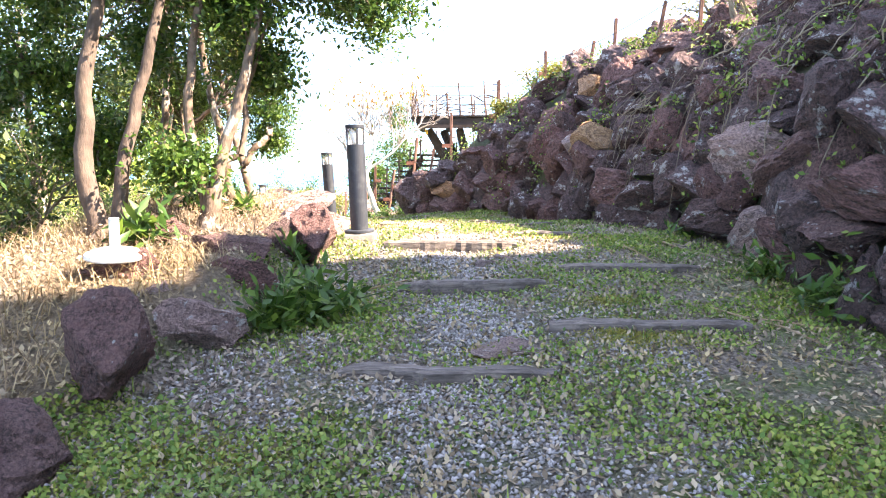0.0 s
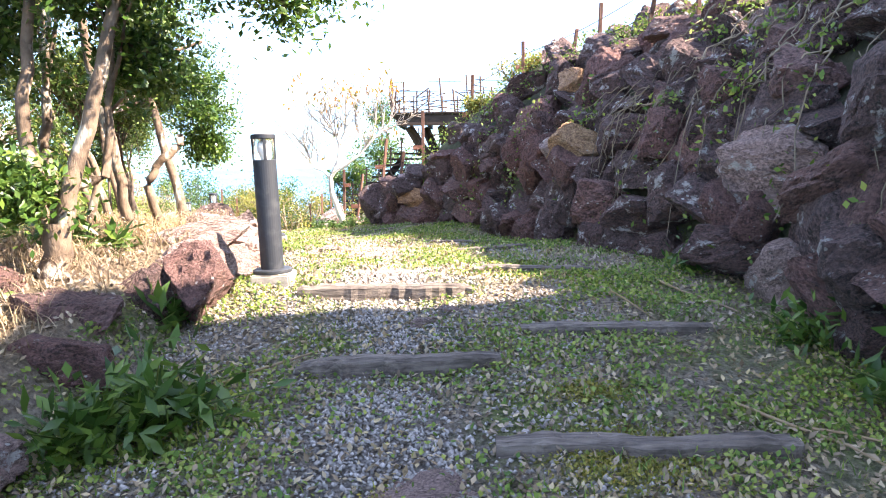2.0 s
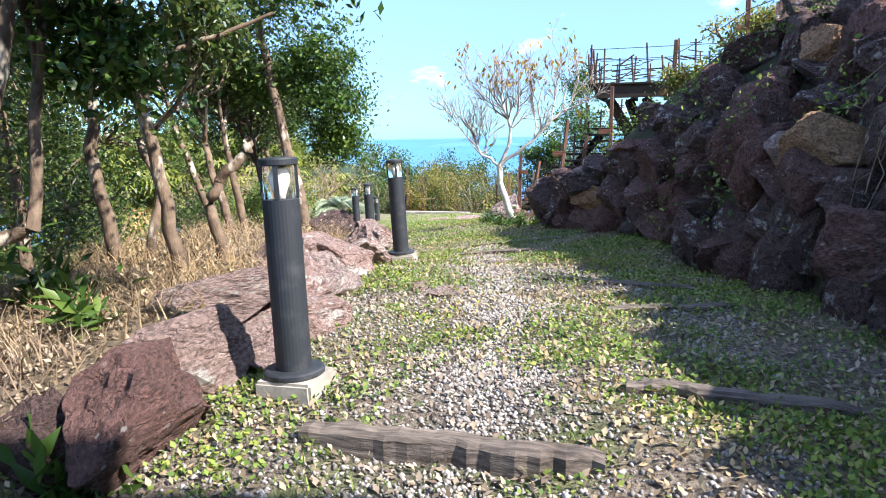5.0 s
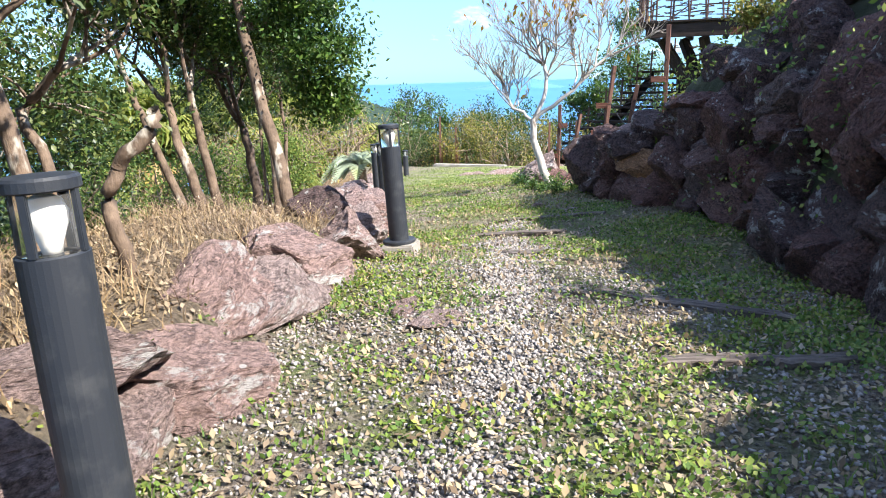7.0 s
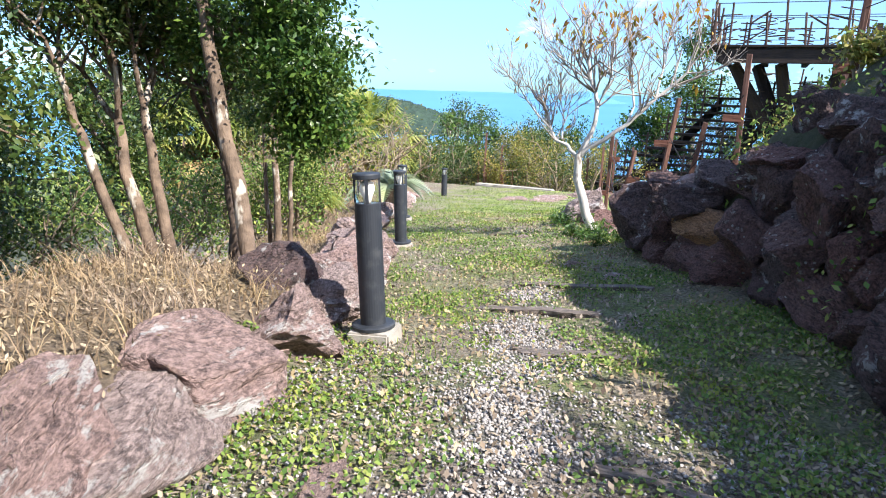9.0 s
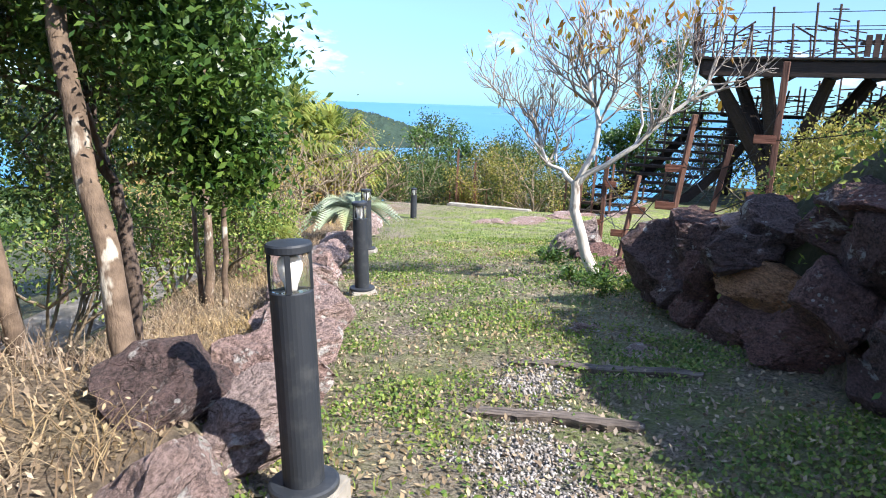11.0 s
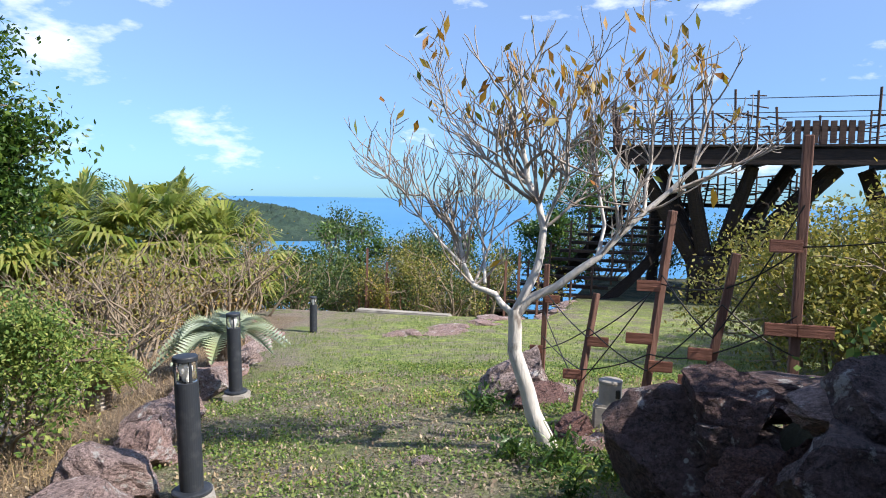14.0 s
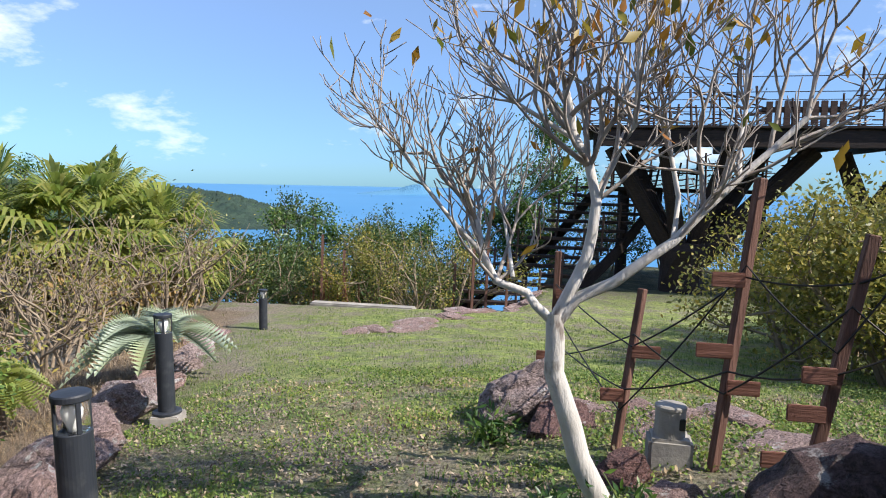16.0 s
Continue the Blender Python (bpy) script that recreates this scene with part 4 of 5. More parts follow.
# the pale, nearly bare tree by the fence
def pale_tree():
    rng, nr = random.Random(5), np.random.default_rng(5)
    bx, by = -1.76, 15.57
    t = thing("bare_tree", pose(bx, by, -0.66), "pale-barked tree nearly bare, few autumn leaves", "tree")
    tb, tips = Tubes(12), []
    def P(u, w, v=0.0):
        return Vector((0.97 * u - 0.23 * v, 0.23 * u + 0.97 * v, w))
    trunk = [P(0.02, -0.05), P(0.0, 0.1), P(-0.12, 0.33), P(-0.17, 0.52), P(-0.27, 0.8), P(-0.27, 0.98), P(-0.28, 1.12)]
    tb.add(trunk, 0.072, 0.046)
    put("trunk", tb.mesh("trunk"), M_BIRCH, t)
    limbs = (([P(-0.29, 1.08), P(-0.42, 1.22, .05), P(-0.66, 1.42, .1), P(-0.78, 1.72, .12)], 0.036, 0.022, 0.5),
             ([P(-0.66, 1.42, .1), P(-0.98, 1.78, .0), P(-1.22, 2.08, -.05)], 0.018, 0.009, 0.42),
             ([P(-0.27, 1.1), P(-0.12, 1.42), P(-0.08, 1.72), P(-0.2, 2.08, .1), P(-0.24, 2.3, .12)], 0.046, 0.028, 0.62),
             ([P(-0.2, 2.05, .1), P(-0.5, 2.22, .1), P(-0.78, 2.5, .15)], 0.02, 0.011, 0.55),
             ([P(-0.08, 1.7), P(0.06, 2.1, -.15), P(0.05, 2.5, -.2)], 0.022, 0.013, 0.6),
             ([P(-0.28, 1.05), P(0.02, 1.3, -.05), P(0.3, 1.52, -.1), P(0.62, 1.85, -.1), P(0.95, 2.16, -.1)], 0.046, 0.022, 0.62),
             ([P(0.3, 1.52, -.1), P(0.34, 1.95, .1), P(0.3, 2.3, .2)], 0.022, 0.012, 0.55),
             ([P(0.62, 1.85, -.1), P(0.68, 2.2, 0), P(0.72, 2.6, .1)], 0.02, 0.011, 0.55),
             ([P(-0.5, 1.3, .05), P(-0.52, 1.62, .4), P(-0.56, 1.95, .55)], 0.016, 0.01, 0.5))
    for pts, r0, r1, L in limbs:
        lb = Tubes(8)
        fine = []
        for a, b in zip(pts, pts[1:]):
            fine += [a, a.lerp(b, 0.5) + Vector((rng.gauss(0, .02), rng.gauss(0, .02), rng.gauss(0, .02)))]
        lb.add(fine + [pts[-1]], r0 * 0.75, r1 * 0.7)
        limb = put("limb", lb.mesh("limb"), M_BIRCH, t)
        tw = Tubes(4)
        for i in range(15):
            a = fine[rng.randrange(len(fine) // 2, len(fine))] if i > 3 else pts[-1]
            d = (pts[-1] - pts[-2]).normalized() * 0.8 + Vector((rng.gauss(0, .75), rng.gauss(0, .75), rng.gauss(.3, .4)))
            grow(tw, a, d, L * rng.uniform(0.45, 0.8), r1 * rng.uniform(0.45, 0.7), 2, rng, tips, 0.6, 0.3, 0.4, (2, 3), 0.7, 0.0028)
        tagged(put("twig_cluster", tw.mesh("twig_cluster"), M_TWIG, limb), kind="stuff")
    high = [p for p, _ in tips if p.z > 2.45]
    low = [p for p, _ in tips if p.z <= 2.45]
    pick = [rng.choice(high) for _ in range(280)] + [rng.choice(low) for _ in range(26)]
    pos = np.array([tuple(p) for p in pick]) + nr.normal(size=(len(pick), 3)) * 0.04
    tagged(put("leaves", leaves_mesh("leaves", pos, 0.105, nr, 0.38, 0.0, droop=np.array([0, 0, -0.7])), M_FRUIT, t), "few yellow, brown and green leaves", kind="stuff")


pale_tree()

# ---- fence of leaning posts, boards and wires on the bank ----
def fence_post(x, y, z0, z1, dx, dy, r, label, tags=()):
    t = thing("fence_post", pose(x, y, z0), label, "fence post", "leaning fence posts")
    bm = bmesh.new()
    bar(bm, (0, 0, -0.15), (dx, dy, z1 - z0), r * 1.2, square=True)
    bmesh.ops.bevel(bm, geom=bm.edges[:], offset=0.006, segments=1, affect="EDGES")
    part("shaft", bm, M_POST, t)
    for f, side, w in tags:
        bm = bmesh.new()
        c = Vector((dx, dy, z1 - z0)) * f
        box(bm, c.x + side * w * 0.5, c.y - r - 0.014, c.z, w, 0.022, 0.085, pose(0, 0, 0, 0, 0, 0), bevel=0.004)
        part("board", bm, M_TAG, t, "short red-brown board")
    return t


POSTS = [
    (-2.15, 18.0, -0.62, 0.55, 0.03, 0, 0.033, ((0.72, 1, 0.16), (0.3, -1, 0.14))),
    (-1.66, 16.38, -0.52, 0.46, 0.16, 0.2, 0.03, ((0.62, 1, 0.18), (0.35, -1, 0.15))),
    (-1.12, 16.0, -0.46, 1.20, 0.20, 0.1, 0.033, ((0.66, -1, 0.18), (0.42, -1, 0.2), (0.3, 1, 0.18))),
    (-0.78, 15.55, -0.25, 0.93, 0.26, 0.0, 0.034, ((0.5, -1, 0.16), (0.36, -1, 0.18), (0.18, -1, 0.24))),
    (-0.15, 15.5, -0.10, 1.72, 0.02, 0.0, 0.036, ((0.66, -1, 0.2), (0.4, -1, 0.2), (0.4, 1, 0.22))),
    (0.62, 15.0, 0.35, 1.75, 0.22, 0.0, 0.034, ((0.5, -1, 0.2),)),
    (0.75, 13.7, 0.95, 2.2, 0.06, 0, 0.034, ((0.45, -1, 0.16),)),
    (1.25, 14.0, 1.25, 2.25, 0.28, 0, 0.032, ((0.5, 1, 0.16),)),
    (1.57, 12.7, 1.55, 2.58, 0.0, 0, 0.030, ((0.6, -1, 0.12),)),
    (2.15, 12.1, 1.75, 2.65, 0.16, 0, 0.030, ()),
    (2.45, 11.3, 1.95, 2.85, 0.04, 0, 0.030, ()),
    (2.85, 10.6, 2.0, 2.95, 0.2, 0, 0.030, ()),
    (3.2, 9.6, 2.25, 3.2, 0.05, 0, 0.030, ()),
]
for x, y, z0, z1, dx, dy, r, tags in POSTS:
    z0 = min(z0, ground_at(x, y))
    fence_post(x, y, z0, z1, dx, dy, r, "leaning red-brown fence post with short boards and wires" if tags else "leaning red-brown fence post on the bank", tags)


def wire(pts, r, label, parent=None, name="wire", material=M_WIRE, sag=0.03):
    tb = Tubes(5)
    fine = []
    for a, b in zip(pts, pts[1:]):
        a, b = Vector(a), Vector(b)
        for i in range(6):
            f = i / 6
            p = a.lerp(b, f)
            p.z -= sag * 4 * f * (1 - f)
            fine.append(p)
    fine.append(Vector(pts[-1]))
    tb.add(fine, r, r)
    ob = put(name, tb.mesh(name), material, parent)
    return ob if parent else tagged(ob, label, "wire", "fence wires")


def on_post(i, f):
    x, y, z0, z1, dx, dy, r, _ = POSTS[i]
    return (x + dx * f, y + dy * f - 0.03, z0 + (z1 - z0) * f)


for fs in ((0.75, 0.62, 0.66, 0.8, 0.6), (0.32, 0.34, 0.33, 0.4, 0.35), (0.55, 0.2, 0.7, 0.5, 0.75), (0.2, 0.7, 0.25, 0.7, 0.2)):
    wire([on_post(i, f) for i, f in enumerate(fs)], 0.006, "dark wire strung between the leaning posts")
wire([on_post(4, 0.6), on_post(5, 0.6), on_post(6, 0.5), on_post(8, 0.6), on_post(9, 0.6), on_post(10, 0.5), on_post(11, 0.6)], 0.005, "dark wire strung along the bank's top")
wire([on_post(6, 0.85), on_post(8, 0.8), on_post(10, 0.75), on_post(12, 0.8)], 0.005, "dark wire strung along the bank's top")

# ---- bucket-like concrete cap beside the fence ----
can = thing("meter_box", pose(-1.34, 16.12, ground_at(-1.34, 16.12)), "weathered pale round utility pot on a stone block", "utility box")
bm = bmesh.new()
box(bm, 0, 0, 0.07, 0.26, 0.22, 0.22, bevel=0.02)
part("block", bm, M_CONC, can, "grey stone block")
bm = bmesh.new()
lathe(bm, [(0.088, 0.16), (0.092, 0.18), (0.09, 0.34), (0.095, 0.35), (0.095, 0.365), (0.085, 0.372), (0.02, 0.375)], 28)
part("pot", bm, M_CONC, can)
bm = bmesh.new()
box(bm, 0.06, -0.07, 0.27, 0.04, 0.02, 0.07, pose(0, 0, 0, 0, 0, 0), bevel=0.004)
part("latch", bm, M_BLACK, can, "black latch plate")

# ---- parasol stand ----
st = thing("parasol_stand", pose(-2.12, 4.25, ground_at(-2.12, 4.25) + 0.11, 4, 3, 0), "weathered white parasol stand lying on a rock in the bed", "parasol stand")
bm = bmesh.new()
lathe(bm, [(0.17, -0.012), (0.178, 0.0), (0.172, 0.018), (0.13, 0.038), (0.06, 0.05), (0.036, 0.06)], 32)
part("foot", bm, M_WHITE, st)
bm = bmesh.new()
lathe(bm, [(0.03, 0.055), (0.03, 0.235), (0.024, 0.237), (0.022, 0.2)], 20)
part("tube", bm, M_WHITE, st)
put("boulder", RED[4], None, None, stone_pose(-2.12, 4.27, ground_at(-2.12, 4.27) + 0.02, 0.36, 0.34, 0.24))
tagged(bpy.data.objects[scene.collection.objects[-1].name], "small brown rock under a parasol stand", "boulder", "border rocks")

# ---- the dark timber look-out ----
TX, TY, TZ = 0.9, 33.0, -2.0
tower = thing("lookout_deck", pose(TX, TY, TZ), "dark timber look-out deck on a tree-like trunk with stick railings", "lookout deck")
rng = random.Random(8)
bm = bmesh.new()
lathe(bm, [(0.80, -0.4), (0.66, 0.1), (0.62, 0.8), (0.72, 1.3), (0.6, 1.5)], 14)
for v in bm.verts:
    v.co += Vector((rng.gauss(0, .03), rng.gauss(0, .03), 0))
part("trunk", bm, M_TOWER, tower)
for a, b, r in (((-.3, 0, 1.1), (-2.2, -.6, 4.2), .26), ((-.1, -.1, 1.2), (-.75, -1.0, 4.2), .24), ((.2, 0, 1.2), (1.0, -.8, 4.2), .24), ((.4, 0, 1.0), (3.3, -.2, 4.2), .34),
                ((.3, .2, 1.1), (2.4, 1.6, 4.2), .3), ((-.2, .3, 1.1), (-1.5, 1.6, 4.2), .26), ((2.0, .2, 2.2), (2.9, .2, .9), .16), ((4.6, 0.5, 1.6), (6.0, 0, 4.2), .3), ((5.4, .5, 1.2), (4.2, .3, 4.1), .3)):
    bm = bmesh.new()
    bar(bm, a, b, r, 10, r * 0.75)
    bmesh.ops.subdivide_edges(bm, edges=bm.edges[:], cuts=2)
    for v in bm.verts:
        v.co += Vector((rng.gauss(0, .015), rng.gauss(0, .015), rng.gauss(0, .015)))
    part("brace", bm, M_TOWER, tower)
for i in range(16):
    bm = bmesh.new()
    box(bm, 2.55 + rng.uniform(-.12, .12), -1.6 + i * 0.33, 4.72 + rng.uniform(-.015, .015), 11.0, 0.3, 0.07, bevel=0.01)
    part("deck_board", bm, M_TOWER, tower)
for i in range(9):
    bm = bmesh.new()
    box(bm, -2.6 + i * 1.3, 0.9, 4.45, 0.2, 4.9, 0.42, bevel=0.02)
    part("joist", bm, M_TOWER, tower)
bm = bmesh.new()
box(bm, 2.6, -1.62, 4.42, 10.4, 0.12, 0.44, bevel=0.02)
part("fascia", bm, M_TOWER, tower)
box_bm = bmesh.new()
for i in range(9):
    bm = bmesh.new()
    box(bm, 1.75 + i * 0.22, -1.55, 5.1, 0.16, 0.05, 0.62 + rng.uniform(-.04, .04), bevel=0.008)
    part("bench_board", bm, M_STICK, tower)
box(box_bm, 2.6, -1.3, 5.2, 2.0, 0.5, 0.08)
part("bench_seat", box_bm, M_STICK, tower)


def stick_rail(parent, a, b, h, n, seed):
    """Crooked posts with crossing sticks between a and b."""
    r = random.Random(seed)
    a, b = Vector(a), Vector(b)
    for i in range(n):
        p = a.lerp(b, i / max(1, n - 1))
        bm = bmesh.new()
        hh = h * r.uniform(0.8, 1.35)
        top = p + Vector((r.gauss(0, .08), r.gauss(0, .08), hh))
        bar(bm, p - Vector((0, 0, 0.1)), top, 0.035, 6)
        ob = part("rail_post", bm, M_STICK, parent)
        bm = bmesh.new()
        for k in range(r.randint(3, 5)):
            c = p.lerp(top, (k + 0.7) / 5.2)
            w = (b - a).normalized() * r.uniform(0.14, 0.3)
            dz = Vector((0, 0, r.gauss(0, .04)))
            bar(bm, c - w - dz, c + w + dz, 0.02, 5)
        tagged(part("rung", bm, M_STICK, ob), kind="stuff")
        if i and r.random() < 0.6:
            q = a.lerp(b, (i - 1) / max(1, n - 1))
            bm = bmesh.new()
            bar(bm, q + Vector((0, 0, r.uniform(.1, .9) * h)), p + Vector((0, 0, r.uniform(.2, 1) * h)), 0.03, 5)
            part("rail", bm, M_STICK, parent)


stick_rail(tower, (-2.9, -1.55, 4.75), (1.5, -1.55, 4.75), 1.15, 9, 1)
stick_rail(tower, (3.9, -1.55, 4.75), (8, -1.55, 4.75), 1.15, 8, 2)
stick_rail(tower, (-2.9, -1.3, 4.75), (-2.9, 3.3, 4.75), 1.25, 8, 3)
stick_rail(tower, (-2.9, 3.4, 4.75), (8, 3.4, 4.75), 1.15, 16, 4)
for z in (5.25, 5.65, 6.05):
    wire([(-2.9, -1.5, z), (8, -1.5, z + 0.05)], 0.012, "", tower, "railing_wire", M_WIRE, 0.02)
    wire([(-2.9, 3.4, z), (8, 3.4, z)], 0.012, "", tower, "railing_wire", M_WIRE, 0.02)
# lower landing with its railing
for i in range(8):
    bm = bmesh.new()
    box(bm, 0.6, 2.4 + i * 0.3, 3.0, 5.2, 0.27, 0.12, bevel=0.01)
    part("landing_board", bm, M_TOWER, tower)
stick_rail(tower, (-2.0, 2.3, 3.05), (3.2, 2.3, 3.05), 0.95, 9, 5)
stick_rail(tower, (-2.0, 4.6, 3.05), (3.2, 4.6, 3.05), 1.1, 9, 6)
for x in (-1.6, 2.8):
    bm = bmesh.new()
    bar(bm, (x, 3.4, -0.5), (x, 3.4, 2.95), 0.2, 10)
    part("landing_support", bm, M_TOWER, tower)

stair = thing("outdoor_stairs", pose(-4.9, 31.4, ground_at(-4.9, 31.4)), "dark timber stairs with stick posts climbing to the deck", "stairs")
N = 16
top = 1.05 - ground_at(-4.9, 31.4)
for i in range(N):
    f = i / (N - 1)
    x, y, z = 4.2 * f + 0.25 * math.sin(f * 3.1), 3.2 * f, 0.12 + (top - 0.12) * f
    bm = bmesh.new()
    box(bm, x - 0.2, y, z, 3.0 - 0.5 * f, 0.30, 0.09, pose(0, 0, 0, 0, 0, 0), bevel=0.008)
    part("tread", bm, M_TOWER, stair)
    if i % 2 == 0:
        for sd in (-1, 1):
            bm = bmesh.new()
            px = x + sd * (1.05 - 0.17 * f)
            hh = random.Random(i * 3 + sd).uniform(0.9, 1.3)
            bar(bm, (px, y, z - 0.2), (px + 0.05, y, z + hh), 0.035, 6)
            pst = part("rail_post", bm, M_STICK, stair)
            bm = bmesh.new()
            for kk in range(4):
                zz = z + hh * (0.35 + 0.18 * kk)
                bar(bm, (px - 0.17, y - .03, zz), (px + 0.2, y + 0.03, zz + 0.02 * (kk - 1)), 0.02, 5)
            tagged(part("rung", bm, M_STICK, pst), kind="stuff")
for sd in (-0.95, 0.95):
    bm = bmesh.new()
    prev = None
    for i in range(13):
        f = i / 12
        x, y, z = 4.2 * f + 0.25 * math.sin(f * 3.1) + sd * (1.25 - .15 * f), 3.2 * f + 0.1, (top - 0.1) * f - 0.05 - 0.25 * math.sin(f * math.pi)
        cur = [bm.verts.new((x - .06, y, z - .22)), bm.verts.new((x + .06, y, z - .22)), bm.verts.new((x + .06, y, z + .12)), bm.verts.new((x - .06, y, z + .12))]
        if prev:
            for j in range(4):
                bm.faces.new((prev[j], prev[(j + 1) % 4], cur[(j + 1) % 4], cur[j]))
        else:
            bm.faces.new(cur[::-1])
        prev = cur
    bm.faces.new(prev)
    part("stringer", bm, M_TOWER, stair)

# ---- the far edge of the walk: a kerb and stepping stones to the stairs ----
bm = bmesh.new()
box(bm, -7.1, 27.45, ground_at(-7.1, 27.2) - 0.06, 2.6, 0.35, 0.24, bevel=0.03)
tagged(part("kerb", bm, M_CONC), "low weathered concrete kerb at the lawn's end", "kerb", kind="structure")
rngp = random.Random(31)
for i in range(26):
    f = i / 25
    x, y = -5.6 + 2.6 * f + rngp.uniform(-.35, .35), 24.0 + 7.5 * f + rngp.uniform(-.3, .3)
    tagged(put("paving_stone", PALE[i % 9], None, None, stone_pose(x, y, ground_at(x, y) - 0.01, rngp.uniform(.5, .9), rngp.uniform(.4, .7), .14, rngp.uniform(0, 180))),
           "flat grey paving stone sunk in the lawn", "paving stone", "paving stones")
for i in range(9):
    x, y = -1.2 + rngp.uniform(-.9, 1.0), 17.3 + rngp.uniform(-.7, .5)
    tagged(put("paving_stone", PALE[i % 9], None, None, stone_pose(x, y, ground_at(x, y) - 0.015, rngp.uniform(.4, .8), rngp.uniform(.3, .5), .12, rngp.uniform(0, 180))),
           "flat pale paving stone behind the fence", "paving stone", "paving stones")
for i in range(6):
    x, y = (-5.2, -4.7, -4.4, -3.9, -7.9, -8.4)[i], (29.0, 28.9, 29.3, 29.6, 28.2, 28.0)[i]
    bm = bmesh.new()
    bar(bm, (0, 0, -0.5), (0.05, 0.02, 1.7 + 0.2 * (i % 3)), 0.045, square=True)
    ob = part("stake", bm, M_POST)
    ob.matrix_basis = pose(x, y, ground_at(x, y))
    tagged(ob, "thin brown stake at the lawn's end", "stake", "stakes")

# lower road below the bed
bm = bmesh.new()
prev = None
for i in range(30):
    y = 6 + i * 0.9
    x = -9.6 - 0.12 * (y - 13) - 0.008 * (y - 13) ** 2
    cur = [bm.verts.new((x - 1.3, y, ground_at(x, y) + 0.10)), bm.verts.new((x + 1.3, y, ground_at(x, y) + 0.14))]
    if prev:
        bm.faces.new((prev[0], prev[1], cur[1], cur[0]))
    prev = cur
bmesh.ops.solidify(bm, geom=bm.faces[:], thickness=0.5)
tagged(part("road", bm, M_CONC), "pale concrete lane below the planted slope", "road", kind="structure")

# ---- shrubs, palms and bare bushes ----
def shrub(x, y, w, h, n, leaf, label, seed, material, z=None, stems=10, bare=0.0, bark=M_DRYTWIG, group="", name="shrub"):
    rng, nr = random.Random(seed), np.random.default_rng(seed)
    z = ground_at(x, y) - 0.05 if z is None else z
    t = thing(name, pose(x, y, z), label, "shrub", group)
    tb, tips = Tubes(4), []
    for i in range(stems):
        a = rng.uniform(0, 2 * math.pi)
        p = Vector((math.cos(a), math.sin(a), 0)) * w * rng.uniform(0.05, 0.55)
        grow(tb, p, Vector((math.cos(a) * 0.5, math.sin(a) * 0.5, 1)), h * rng.uniform(0.4, 0.6), 0.02 + 0.008 * h, 2 if bare < 0.5 else 3, rng, tips, 0.7, 0.08, 0.4, (2, 3), 0.66)
    tagged(put("stem_cluster", tb.mesh("stem_cluster"), bark, t), kind="stuff")
    if n:
        tp = np.array([tuple(p) for p, _ in tips])
        pos = tp[nr.integers(0, len(tp), n)] + nr.normal(size=(n, 3)) * [w * 0.12, w * 0.12, h * 0.09]
        tagged(put("foliage", leaves_mesh("foliage", pos, leaf, nr, 0.5, 0.3), material, t), kind="stuff")
    return t


def fan_palm(x, y, h, label, seed, z=None, r=1.25):
    rng, nr = random.Random(seed), np.random.default_rng(seed)
    z = ground_at(x, y) - 0.1 if z is None else z
    t = thing("fan_palm", pose(x, y, z), label, "palm tree", "fan palms")
    tb = Tubes(10)
    tb.add([Vector((0, 0, 0)), Vector((0.05, 0, h * 0.5)), Vector((0, 0, h))], 0.2, 0.15)
    put("trunk", tb.mesh("trunk"), M_BARK, t)
    for kind_, count_, m, lab in (("fronds", 42, M_PALM, "green fan fronds"), ("dead_fronds", 26, M_PALMDRY, "hanging dead brown fronds")):
        V, F = [], []
        for i in range(count_):
            a = rng.uniform(0, 2 * math.pi)
            el = rng.uniform(-0.35, 1.35) if kind_ == "fronds" else rng.uniform(-1.4, -0.5)
            L = r * rng.uniform(0.42, 0.62)
            d = Vector((math.cos(a) * math.cos(el), math.sin(a) * math.cos(el), math.sin(el)))
            c = Vector((0, 0, h)) + d * L
            side = Vector((-math.sin(a), math.cos(a), 0))
            for s in np.linspace(-1.5, 1.5, 17):
                q = (d * math.cos(s) + side * math.sin(s)).normalized()
                w = q.cross(Vector((0, 0, 1))).normalized() * 0.06
                m1, tip = c + q * L * 0.55, c + q * L * 0.95 - Vector((0, 0, L * rng.uniform(0.18, 0.45)))
                b0 = len(V)
                V += [c, m1 - w, m1 + w, tip]
                F += [(b0, b0 + 1, b0 + 2), (b0 + 1, b0 + 3, b0 + 2)]
        tagged(put(kind_, mesh_of(kind_, [tuple(v) for v in V], F), m, t), lab, kind="stuff")
    return t


